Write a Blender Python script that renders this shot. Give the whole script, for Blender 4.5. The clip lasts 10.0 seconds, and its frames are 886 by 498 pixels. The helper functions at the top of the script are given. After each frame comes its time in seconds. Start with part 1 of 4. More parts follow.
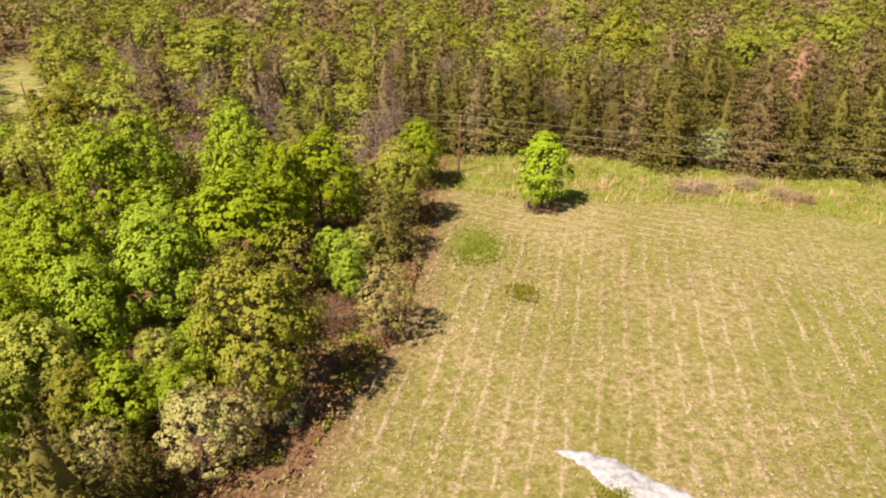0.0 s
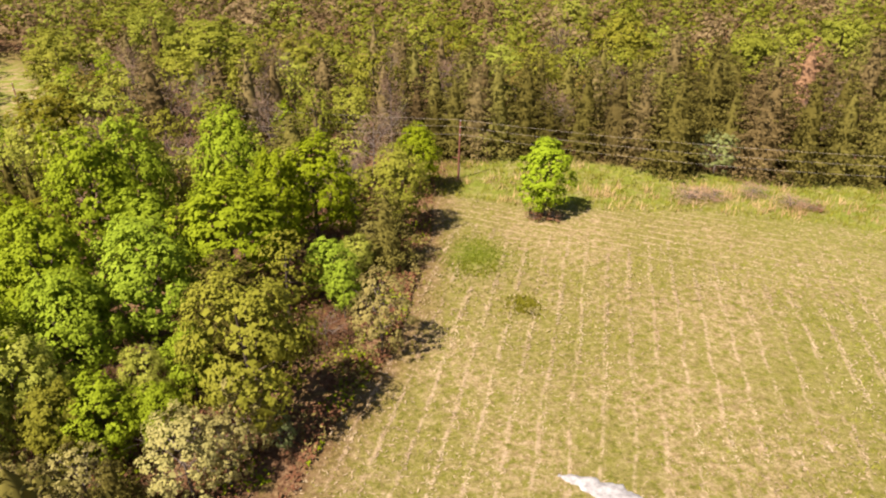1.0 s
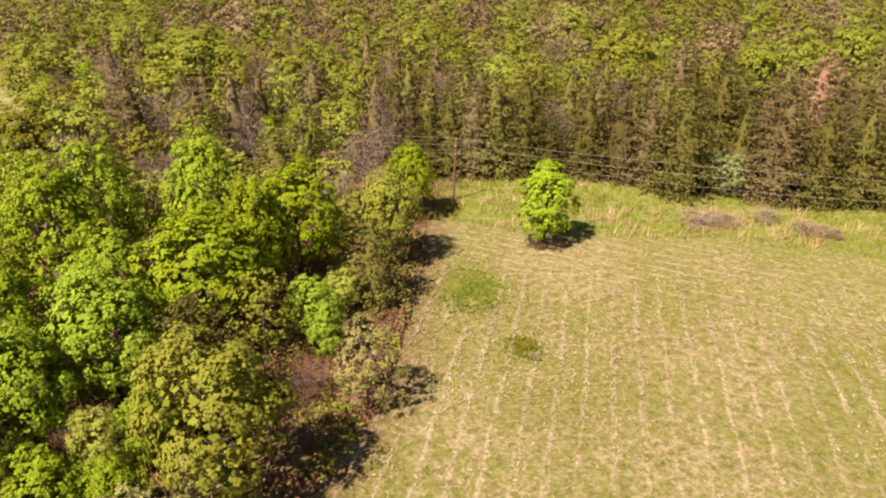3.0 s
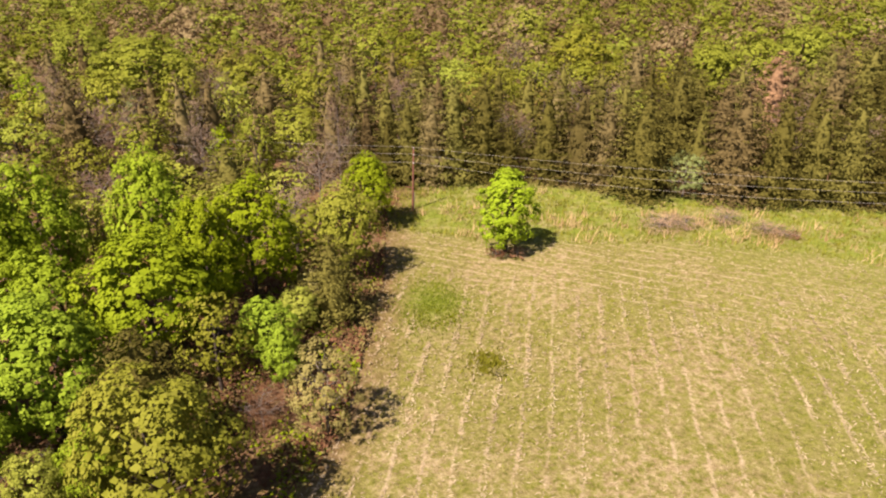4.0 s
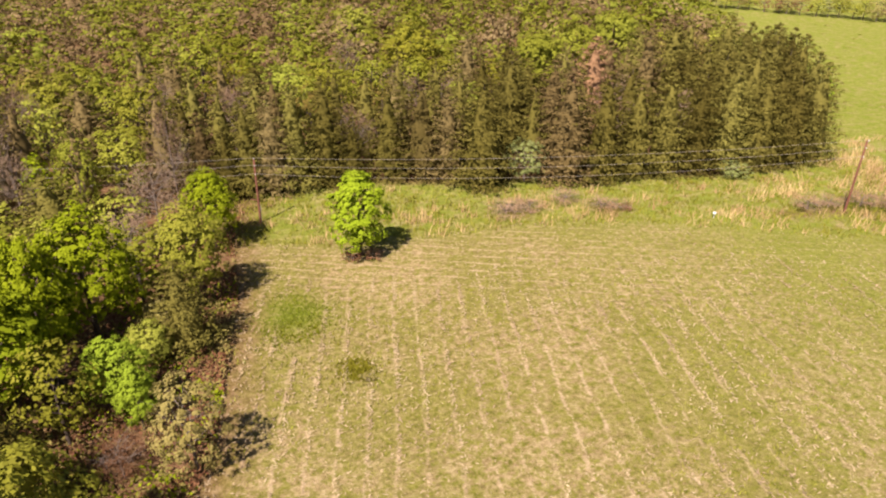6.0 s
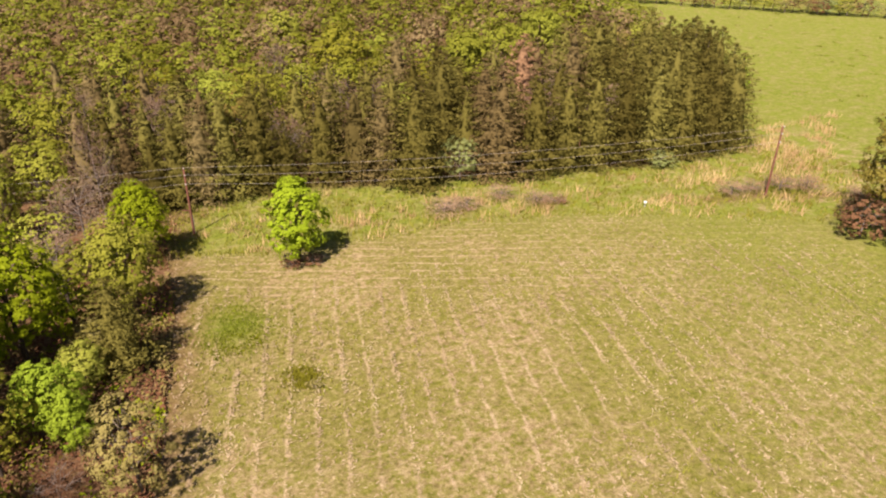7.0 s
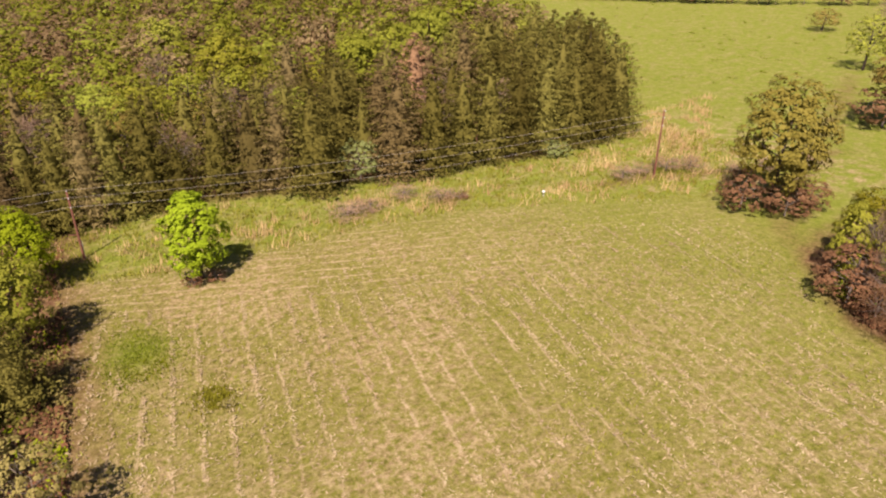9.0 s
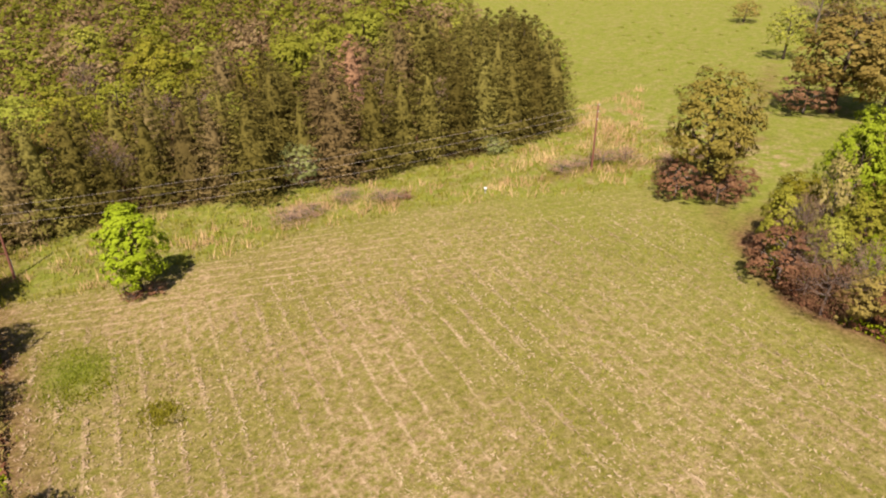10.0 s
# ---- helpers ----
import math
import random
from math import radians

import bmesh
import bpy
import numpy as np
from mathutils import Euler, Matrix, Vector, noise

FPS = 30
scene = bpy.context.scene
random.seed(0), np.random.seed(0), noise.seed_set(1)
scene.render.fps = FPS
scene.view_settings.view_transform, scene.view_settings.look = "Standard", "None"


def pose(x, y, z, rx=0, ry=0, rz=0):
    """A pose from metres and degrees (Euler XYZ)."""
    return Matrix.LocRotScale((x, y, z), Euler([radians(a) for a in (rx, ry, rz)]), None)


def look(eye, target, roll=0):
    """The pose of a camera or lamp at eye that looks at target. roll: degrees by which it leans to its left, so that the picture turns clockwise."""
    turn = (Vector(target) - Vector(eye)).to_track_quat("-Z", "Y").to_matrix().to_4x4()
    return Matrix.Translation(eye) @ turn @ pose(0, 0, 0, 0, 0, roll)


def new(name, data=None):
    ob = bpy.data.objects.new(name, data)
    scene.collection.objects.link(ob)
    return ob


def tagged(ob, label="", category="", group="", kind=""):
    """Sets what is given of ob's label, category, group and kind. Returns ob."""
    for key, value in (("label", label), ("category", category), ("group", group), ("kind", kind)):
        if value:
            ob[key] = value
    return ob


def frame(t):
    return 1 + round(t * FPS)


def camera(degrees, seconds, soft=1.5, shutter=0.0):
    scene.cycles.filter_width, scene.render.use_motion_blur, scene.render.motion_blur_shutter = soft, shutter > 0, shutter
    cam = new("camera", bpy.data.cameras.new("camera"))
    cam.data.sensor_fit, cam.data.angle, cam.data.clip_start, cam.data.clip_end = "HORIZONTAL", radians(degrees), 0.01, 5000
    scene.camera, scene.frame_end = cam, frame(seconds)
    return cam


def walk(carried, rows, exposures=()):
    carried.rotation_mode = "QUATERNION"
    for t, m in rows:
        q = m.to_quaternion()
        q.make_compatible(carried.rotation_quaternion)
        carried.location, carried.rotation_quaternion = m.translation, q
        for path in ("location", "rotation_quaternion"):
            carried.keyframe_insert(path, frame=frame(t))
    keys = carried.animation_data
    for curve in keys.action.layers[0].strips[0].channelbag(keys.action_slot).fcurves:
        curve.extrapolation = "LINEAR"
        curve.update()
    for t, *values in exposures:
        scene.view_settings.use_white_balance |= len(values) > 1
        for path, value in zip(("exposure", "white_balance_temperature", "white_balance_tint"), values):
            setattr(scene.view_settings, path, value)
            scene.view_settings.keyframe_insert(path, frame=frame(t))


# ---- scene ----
cam = camera(64.8, 10.0, soft=2.1)
PATH = [
    (0, (0.0, 0.0, 33.415), (0.0, 1.729, 32.411), -0.2),
    (0.5, (0.055, 1.149, 33.196), (0.056, 2.879, 32.193), -0.1),
    (1, (0.122, 2.365, 33.042), (0.122, 4.096, 32.041), -0.0),
    (1.5, (0.156, 3.776, 33.005), (0.158, 5.508, 32.006), 0.1),
    (2, (0.204, 5.366, 32.968), (0.205, 7.099, 31.969), 0.2),
    (2.5, (0.266, 7.027, 32.97), (0.267, 8.76, 31.972), 0.3),
    (4, (0.916, 10.666, 33.23), (1.028, 12.397, 32.234), 0.3),
    (4.5, (1.091, 10.906, 33.367), (1.311, 12.624, 32.368), 0.3),
    (5, (1.16, 10.964, 33.407), (1.479, 12.666, 32.406), 0.2),
    (5.5, (1.097, 11.077, 33.413), (1.519, 12.757, 32.413), 0.2),
    (7, (0.868, 11.129, 33.504), (1.547, 12.723, 32.505), 0.1),
    (7.5, (0.807, 11.136, 33.582), (1.567, 12.692, 32.582), 0.0),
    (8, (0.786, 11.097, 33.617), (1.614, 12.618, 32.617), -0.0),
    (8.5, (0.879, 11.045, 33.657), (1.738, 12.549, 32.657), -0.2),
    (9, (0.985, 10.987, 33.699), (1.895, 12.459, 32.698), -0.3),
    (9.5, (1.002, 10.897, 33.785), (1.976, 12.327, 32.783), -0.4),
    (10, (0.96, 10.799, 33.845), (1.997, 12.183, 32.841), -0.5),
]
walk(cam, [(t, look(eye, target, roll)) for t, eye, target, roll in PATH], [(0, 1.10, 6550, 20), (5.0, 1.07, 6550, 21), (7.0, 0.93, 6600, 23), (10, 0.79, 6650, 25)])

# ---- light ----
SUN_FROM = Vector((-0.47, -0.45, 0.95)).normalized()
world = bpy.data.worlds.new("sky")
scene.world = world
world.use_nodes = True
sky = world.node_tree.nodes.new("ShaderNodeTexSky")
sky.sky_type = "NISHITA"
sky.sun_disc = False
sky.sun_elevation = math.asin(SUN_FROM.z)
sky.sun_rotation = math.atan2(SUN_FROM.x, SUN_FROM.y) % (2 * math.pi)
background = world.node_tree.nodes["Background"]
background.inputs["Strength"].default_value = 0.042
world.node_tree.links.new(sky.outputs[0], background.inputs["Color"])
sun_data = bpy.data.lights.new("sun", "SUN")
sun_data.energy = 5.0
sun_data.angle = radians(0.5)
sun_data.color = (1.0, 0.93, 0.80)
sun = new("sun", sun_data)
sun.matrix_world = look(SUN_FROM * 200, (0, 0, 0))


# ---- lay of the land ----
SLOPE = 0.0735


def land(x, y):
    """Height of the ground: a hillside that falls away and levels out in a valley."""
    u = np.clip(np.asarray(y, float), -60, None)
    far = np.where(u < 220, (u - 100) - (u - 100) ** 2 / 240, 60)
    return -SLOPE * np.where(u < 100, u, 100 + far)


def ground_z(x, y):
    return float(land(x, y))


def left_edge(y):
    """East side of the wooded strip along the field."""
    return np.interp(y, [-40, 20, 31, 39, 49, 60, 72, 85, 96], [-9, -12, -10.5, -8.5, -4.5, -3.5, -2.0, -2.0, 0])


def back_edge(x):
    """South side of the woods behind the field."""
    return np.interp(x, [-10, 1, 15, 29, 45, 56, 66, 74, 82], [96, 97, 96, 91, 87.5, 85, 81, 81.5, 87])


def mown_edge(x):
    """North side of the mown field."""
    return np.interp(x, [-4, 4, 14, 31, 44, 55, 68, 90], [86, 83, 80, 79.5, 76, 70, 62, 50])


def right_edge(y):
    """West side of the thicket."""
    return np.interp(y, [-40, 10, 24, 34, 46, 60], [60, 57, 56, 56.5, 66, 72])


def woods_right(y):
    return 82 + (np.asarray(y, float) - 87) * 0.53


def soft_step(v, width):
    return np.clip(np.asarray(v) / width + 0.5, 0, 1)


# ---- materials ----
def material(name):
    m = bpy.data.materials.new(name)
    m.use_nodes = True
    m.node_tree.nodes.clear()
    return m, m.node_tree.nodes, m.node_tree.links


def noise_node(nodes, links, scale, detail=4.0, rough=0.6, vector=None):
    n = nodes.new("ShaderNodeTexNoise")
    n.inputs["Scale"].default_value = scale
    n.inputs["Detail"].default_value = detail
    n.inputs["Roughness"].default_value = rough
    if vector is not None:
        links.new(vector, n.inputs["Vector"])
    return n.outputs["Fac"]


def math_node(nodes, links, op, a, b=None, c=None, clamp=False):
    n = nodes.new("ShaderNodeMath")
    n.operation = op
    n.use_clamp = clamp
    for slot, v in zip(n.inputs, (a, b, c)):
        if v is None:
            continue
        if isinstance(v, (int, float)):
            slot.default_value = v
        else:
            links.new(v, slot)
    return n.outputs[0]


def ramp_node(nodes, links, fac, stops):
    n = nodes.new("ShaderNodeValToRGB")
    e = n.color_ramp.elements
    while len(e) < len(stops):
        e.new(0.5)
    for el, (p, c) in zip(e, stops):
        el.position, el.color = p, (*c, 1)
    links.new(fac, n.inputs[0])
    return n.outputs[0]


def mix_node(nodes, links, fac, a, b):
    n = nodes.new("ShaderNodeMix")
    n.data_type = "RGBA"
    for slot, v in ((n.inputs[0], fac), (n.inputs[6], a), (n.inputs[7], b)):
        if isinstance(v, (int, float)):
            slot.default_value = v
        elif isinstance(v, tuple):
            slot.default_value = (*v, 1)
        else:
            links.new(v, slot)
    return n.outputs[2]


def finish(nodes, links, colour, roughness=0.85, bump=None, distance=0.05, through_light=0.0, gloss=0.25):
    out = nodes.new("ShaderNodeOutputMaterial")
    p = nodes.new("ShaderNodeBsdfPrincipled")
    p.inputs["Roughness"].default_value = roughness
    p.inputs["Specular IOR Level"].default_value = gloss
    if isinstance(colour, tuple):
        p.inputs["Base Color"].default_value = (*colour, 1)
    else:
        links.new(colour, p.inputs["Base Color"])
    if bump is not None:
        b = nodes.new("ShaderNodeBump")
        b.inputs["Distance"].default_value = distance
        links.new(bump, b.inputs["Height"])
        links.new(b.outputs[0], p.inputs["Normal"])
    shader = p.outputs[0]
    if through_light:
        t = nodes.new("ShaderNodeBsdfTranslucent")
        links.new(colour, t.inputs["Color"])
        m = nodes.new("ShaderNodeMixShader")
        m.inputs[0].default_value = through_light
        links.new(shader, m.inputs[1])
        links.new(t.outputs[0], m.inputs[2])
        shader = m.outputs[0]
    links.new(shader, out.inputs["Surface"])


def nearer(c, mid):
    return tuple(0.45 * a + 0.55 * b for a, b in zip(c, mid))


def leaf_material(name, dark, mid, light, patch=0.0, through_light=0.22, spread=0.35):
    """Leaves: each one its own shade, each tree its own tint. patch: size in 1/m of stands of one tint; 1: a tint stored tree by tree."""
    m, nodes, links = material(name)
    geo = nodes.new("ShaderNodeNewGeometry")
    leaf = ramp_node(nodes, links, geo.outputs["Random Per Island"], [(0.0, nearer(dark, mid)), (0.5, mid), (1.0, nearer(light, mid))])
    if patch > 0.5:
        own = nodes.new("ShaderNodeAttribute")
        own.attribute_name = "tint"
        tint = own.outputs["Fac"]
    elif patch:
        tint = noise_node(nodes, links, patch, 1.0, 0.5, geo.outputs["Position"])
        tint = math_node(nodes, links, "MULTIPLY_ADD", tint, 2.6, -0.8, clamp=True)
    else:
        tint = nodes.new("ShaderNodeObjectInfo").outputs["Random"]
    hue = nodes.new("ShaderNodeHueSaturation")
    links.new(leaf, hue.inputs["Color"])
    links.new(math_node(nodes, links, "MULTIPLY_ADD", tint, 0.018, 0.481), hue.inputs["Hue"])
    links.new(math_node(nodes, links, "MULTIPLY_ADD", tint, spread, 1.0 - spread * 0.5), hue.inputs["Value"])
    links.new(math_node(nodes, links, "MULTIPLY_ADD", tint, -0.06, 1.06), hue.inputs["Saturation"])
    finish(nodes, links, hue.outputs[0], 0.75, through_light=through_light, gloss=0.06)
    return m


LEAF = {
    "green": leaf_material("leaf_green", (0.14, 0.2, 0.014), (0.21, 0.285, 0.022), (0.28, 0.36, 0.036), spread=0.32),
    "lime": leaf_material("leaf_lime", (0.17, 0.245, 0.012), (0.225, 0.31, 0.017), (0.285, 0.37, 0.03)),
    "olive": leaf_material("leaf_olive", (0.17, 0.185, 0.024), (0.24, 0.255, 0.036), (0.32, 0.325, 0.062), spread=0.5),
    "yellow": leaf_material("leaf_yellow", (0.155, 0.158, 0.016), (0.225, 0.225, 0.025), (0.3, 0.29, 0.045), spread=0.6),
    "tan": leaf_material("leaf_tan", (0.2, 0.18, 0.05), (0.3, 0.27, 0.085), (0.4, 0.355, 0.14)),
    "pale": leaf_material("leaf_pale", (0.13, 0.165, 0.045), (0.215, 0.255, 0.085), (0.34, 0.36, 0.16)),
    "brown": leaf_material("leaf_brown", (0.1, 0.05, 0.024), (0.19, 0.105, 0.05), (0.29, 0.175, 0.085), through_light=0.15),
    "mauve": leaf_material("leaf_mauve", (0.15, 0.1, 0.06), (0.23, 0.16, 0.1), (0.33, 0.24, 0.16), through_light=0.15),
    "spring": leaf_material("leaf_spring", (0.14, 0.16, 0.02), (0.208, 0.232, 0.03), (0.275, 0.297, 0.05), spread=0.7),
    "bud": leaf_material("leaf_bud", (0.15, 0.135, 0.026), (0.225, 0.2, 0.04), (0.305, 0.27, 0.07)),
    "rust": leaf_material("leaf_rust", (0.13, 0.105, 0.025), (0.215, 0.172, 0.042), (0.3, 0.24, 0.07), spread=0.7),
    "brush": leaf_material("dead_leaf", (0.24, 0.15, 0.085), (0.34, 0.225, 0.135), (0.44, 0.31, 0.19), through_light=0.1),
    "pine": leaf_material("needle_green", (0.06, 0.056, 0.012), (0.115, 0.104, 0.022), (0.168, 0.15, 0.037), through_light=0.04, spread=0.95),
    "spruce": leaf_material("needle_dark", (0.055, 0.048, 0.014), (0.1, 0.084, 0.024), (0.15, 0.125, 0.042), through_light=0.1),
    "brown_pine": leaf_material("needle_brown", (0.09, 0.068, 0.026), (0.15, 0.116, 0.043), (0.22, 0.172, 0.07), through_light=0.04, spread=0.6),
    "red_pine": leaf_material("needle_red", (0.16, 0.095, 0.045), (0.25, 0.15, 0.075), (0.33, 0.205, 0.11), through_light=0.04),
    "far_green": leaf_material("far_leaf_green", (0.095, 0.115, 0.013), (0.165, 0.185, 0.022), (0.25, 0.26, 0.04), patch=1.0, spread=0.6),
    "far_brown": leaf_material("far_leaf_brown", (0.11, 0.078, 0.034), (0.195, 0.142, 0.064), (0.28, 0.21, 0.1), patch=1.0, through_light=0.15, spread=0.6),
    "far_pine": leaf_material("far_needle", (0.085, 0.074, 0.017), (0.165, 0.14, 0.034), (0.225, 0.19, 0.055), patch=1.0, through_light=0.04, spread=0.9),
}


def bark_material(name, dark, light):
    m, nodes, links = material(name)
    geo = nodes.new("ShaderNodeNewGeometry")
    n = noise_node(nodes, links, 6.0, 5.0, 0.7, geo.outputs["Position"])
    finish(nodes, links, ramp_node(nodes, links, n, [(0.3, dark), (0.7, light)]), 0.9, n, 0.03)
    return m


BARK = bark_material("bark", (0.035, 0.025, 0.018), (0.13, 0.095, 0.07))
TWIG = bark_material("grey_twig", (0.10, 0.075, 0.06), (0.28, 0.22, 0.18))
POLE_WOOD = bark_material("pole_wood", (0.13, 0.050, 0.032), (0.25, 0.105, 0.07))


def ground_material():
    m, nodes, links = material("meadow_ground")
    geo = nodes.new("ShaderNodeNewGeometry")
    pos = geo.outputs["Position"]
    cover = nodes.new("ShaderNodeAttribute")
    cover.attribute_name = "cover"
    parts = nodes.new("ShaderNodeSeparateColor")
    links.new(cover.outputs["Color"], parts.inputs[0])
    stubble, litter, headland = parts.outputs[0], parts.outputs[1], parts.outputs[2]
    dry = cover.outputs["Alpha"]
    fine = noise_node(nodes, links, 3.2, 6.0, 0.75, pos)
    mid = noise_node(nodes, links, 0.55, 5.0, 0.65, pos)
    broad = noise_node(nodes, links, 0.075, 3.0, 0.55, pos)
    # living grass
    blend = math_node(nodes, links, "ADD", math_node(nodes, links, "MULTIPLY", fine, 0.55), math_node(nodes, links, "MULTIPLY", noise_node(nodes, links, 1.5, 5.0, 0.7, pos), 0.45))
    grass = ramp_node(nodes, links, blend, [(0.38, (0.1, 0.092, 0.014)), (0.5, (0.175, 0.157, 0.03)), (0.62, (0.26, 0.22, 0.065))])
    lush = ramp_node(nodes, links, blend, [(0.36, (0.115, 0.14, 0.015)), (0.5, (0.175, 0.20, 0.028)), (0.64, (0.24, 0.245, 0.05))])
    grass = mix_node(nodes, links, math_node(nodes, links, "MULTIPLY_ADD", stubble, -0.85, 1.0, clamp=True), grass, lush)
    straw = ramp_node(nodes, links, blend, [(0.38, (0.205, 0.14, 0.062)), (0.5, (0.335, 0.242, 0.125)), (0.62, (0.465, 0.352, 0.205))])
    soil = ramp_node(nodes, links, blend, [(0.36, (0.08, 0.036, 0.018)), (0.5, (0.155, 0.084, 0.042)), (0.64, (0.30, 0.19, 0.10))])
    # rows of cut straw, across the slope at the headland
    sep = nodes.new("ShaderNodeSeparateXYZ")
    links.new(pos, sep.inputs[0])
    wobble = math_node(nodes, links, "MULTIPLY", noise_node(nodes, links, 0.13, 2.0, 0.5, pos), 1.0)

    def rows(angle, gap, narrow):
        a = radians(angle)
        u = math_node(nodes, links, "MULTIPLY", sep.outputs[0], math.cos(a))
        u = math_node(nodes, links, "MULTIPLY_ADD", sep.outputs[1], -math.sin(a), u)
        u = math_node(nodes, links, "ADD", u, wobble)
        u = math_node(nodes, links, "FRACT", math_node(nodes, links, "DIVIDE", u, gap))
        d = math_node(nodes, links, "ABSOLUTE", math_node(nodes, links, "SUBTRACT", u, 0.5))
        return math_node(nodes, links, "SUBTRACT", 1.0, math_node(nodes, links, "DIVIDE", d, narrow), clamp=True)

    line = mix_node(nodes, links, headland, rows(12.5, 2.15, 0.10), rows(115.0, 1.7, 0.13))
    broken = math_node(nodes, links, "MULTIPLY_ADD", noise_node(nodes, links, 0.8, 6.0, 0.74, pos), 8.0, -3.55, clamp=True)
    fade = math_node(nodes, links, "MULTIPLY_ADD", noise_node(nodes, links, 0.045, 2.0, 0.5, pos), 5.0, -1.9, clamp=True)
    broken = math_node(nodes, links, "MULTIPLY", broken, math_node(nodes, links, "MULTIPLY_ADD", fade, 0.4, 0.75))
    patches = math_node(nodes, links, "MULTIPLY_ADD", broad, 6.0, -2.45, clamp=True)
    thatch = math_node(nodes, links, "MULTIPLY_ADD", noise_node(nodes, links, 1.4, 6.0, 0.8, pos), 6.5, -2.75, clamp=True)
    amount = math_node(nodes, links, "MULTIPLY", thatch, math_node(nodes, links, "MULTIPLY_ADD", patches, 0.55, 0.38))
    amount = math_node(nodes, links, "MULTIPLY_ADD", math_node(nodes, links, "MULTIPLY", line, broken), 0.75, amount, clamp=True)
    amount = math_node(nodes, links, "MULTIPLY", amount, stubble)
    wild = math_node(nodes, links, "MULTIPLY", math_node(nodes, links, "MULTIPLY_ADD", mid, 6.0, -2.7, clamp=True), dry)
    amount = math_node(nodes, links, "MAXIMUM", amount, wild)
    colour = mix_node(nodes, links, amount, grass, straw)
    swath = math_node(nodes, links, "MULTIPLY", math_node(nodes, links, "MULTIPLY", line, broken), stubble)
    colour = mix_node(nodes, links, math_node(nodes, links, "MULTIPLY", swath, 0.3), colour, (0.50, 0.395, 0.25))
    ragged = math_node(nodes, links, "MULTIPLY_ADD", mid, 1.6, -0.8)
    ragged = math_node(nodes, links, "ADD", litter, math_node(nodes, links, "MULTIPLY", ragged, math_node(nodes, links, "MULTIPLY", litter, 1.0)), clamp=True)
    colour = mix_node(nodes, links, ragged, colour, soil)
    relief = math_node(nodes, links, "ADD", fine, math_node(nodes, links, "MULTIPLY", line, 0.1))
    finish(nodes, links, colour, 0.95, relief, 0.18, gloss=0.05)
    return m


# ---- ground ----
def spaced(lo, hi, step, far):
    v = list(np.arange(lo, hi, step))
    d = step
    while v[-1] < far:
        d *= 1.35
        v.append(v[-1] + d)
    d = step
    while v[0] > -far:
        d *= 1.35
        v.insert(0, v[0] - d)
    return np.array(v)


def mesh_from(name, verts, faces, mat, smooth=False):
    me = bpy.data.meshes.new(name)
    verts = np.asarray(verts, np.float32)
    faces = np.asarray(faces, np.int32)
    n, k = faces.shape
    me.vertices.add(len(verts))
    me.vertices.foreach_set("co", verts.ravel())
    me.loops.add(n * k)
    me.loops.foreach_set("vertex_index", faces.ravel())
    me.polygons.add(n)
    me.polygons.foreach_set("loop_start", np.arange(0, n * k, k, dtype=np.int32))
    me.polygons.foreach_set("loop_total", np.full(n, k, np.int32))
    if smooth:
        me.polygons.foreach_set("use_smooth", np.ones(n, bool))
    me.update(calc_edges=True)
    me.materials.append(mat)
    return me


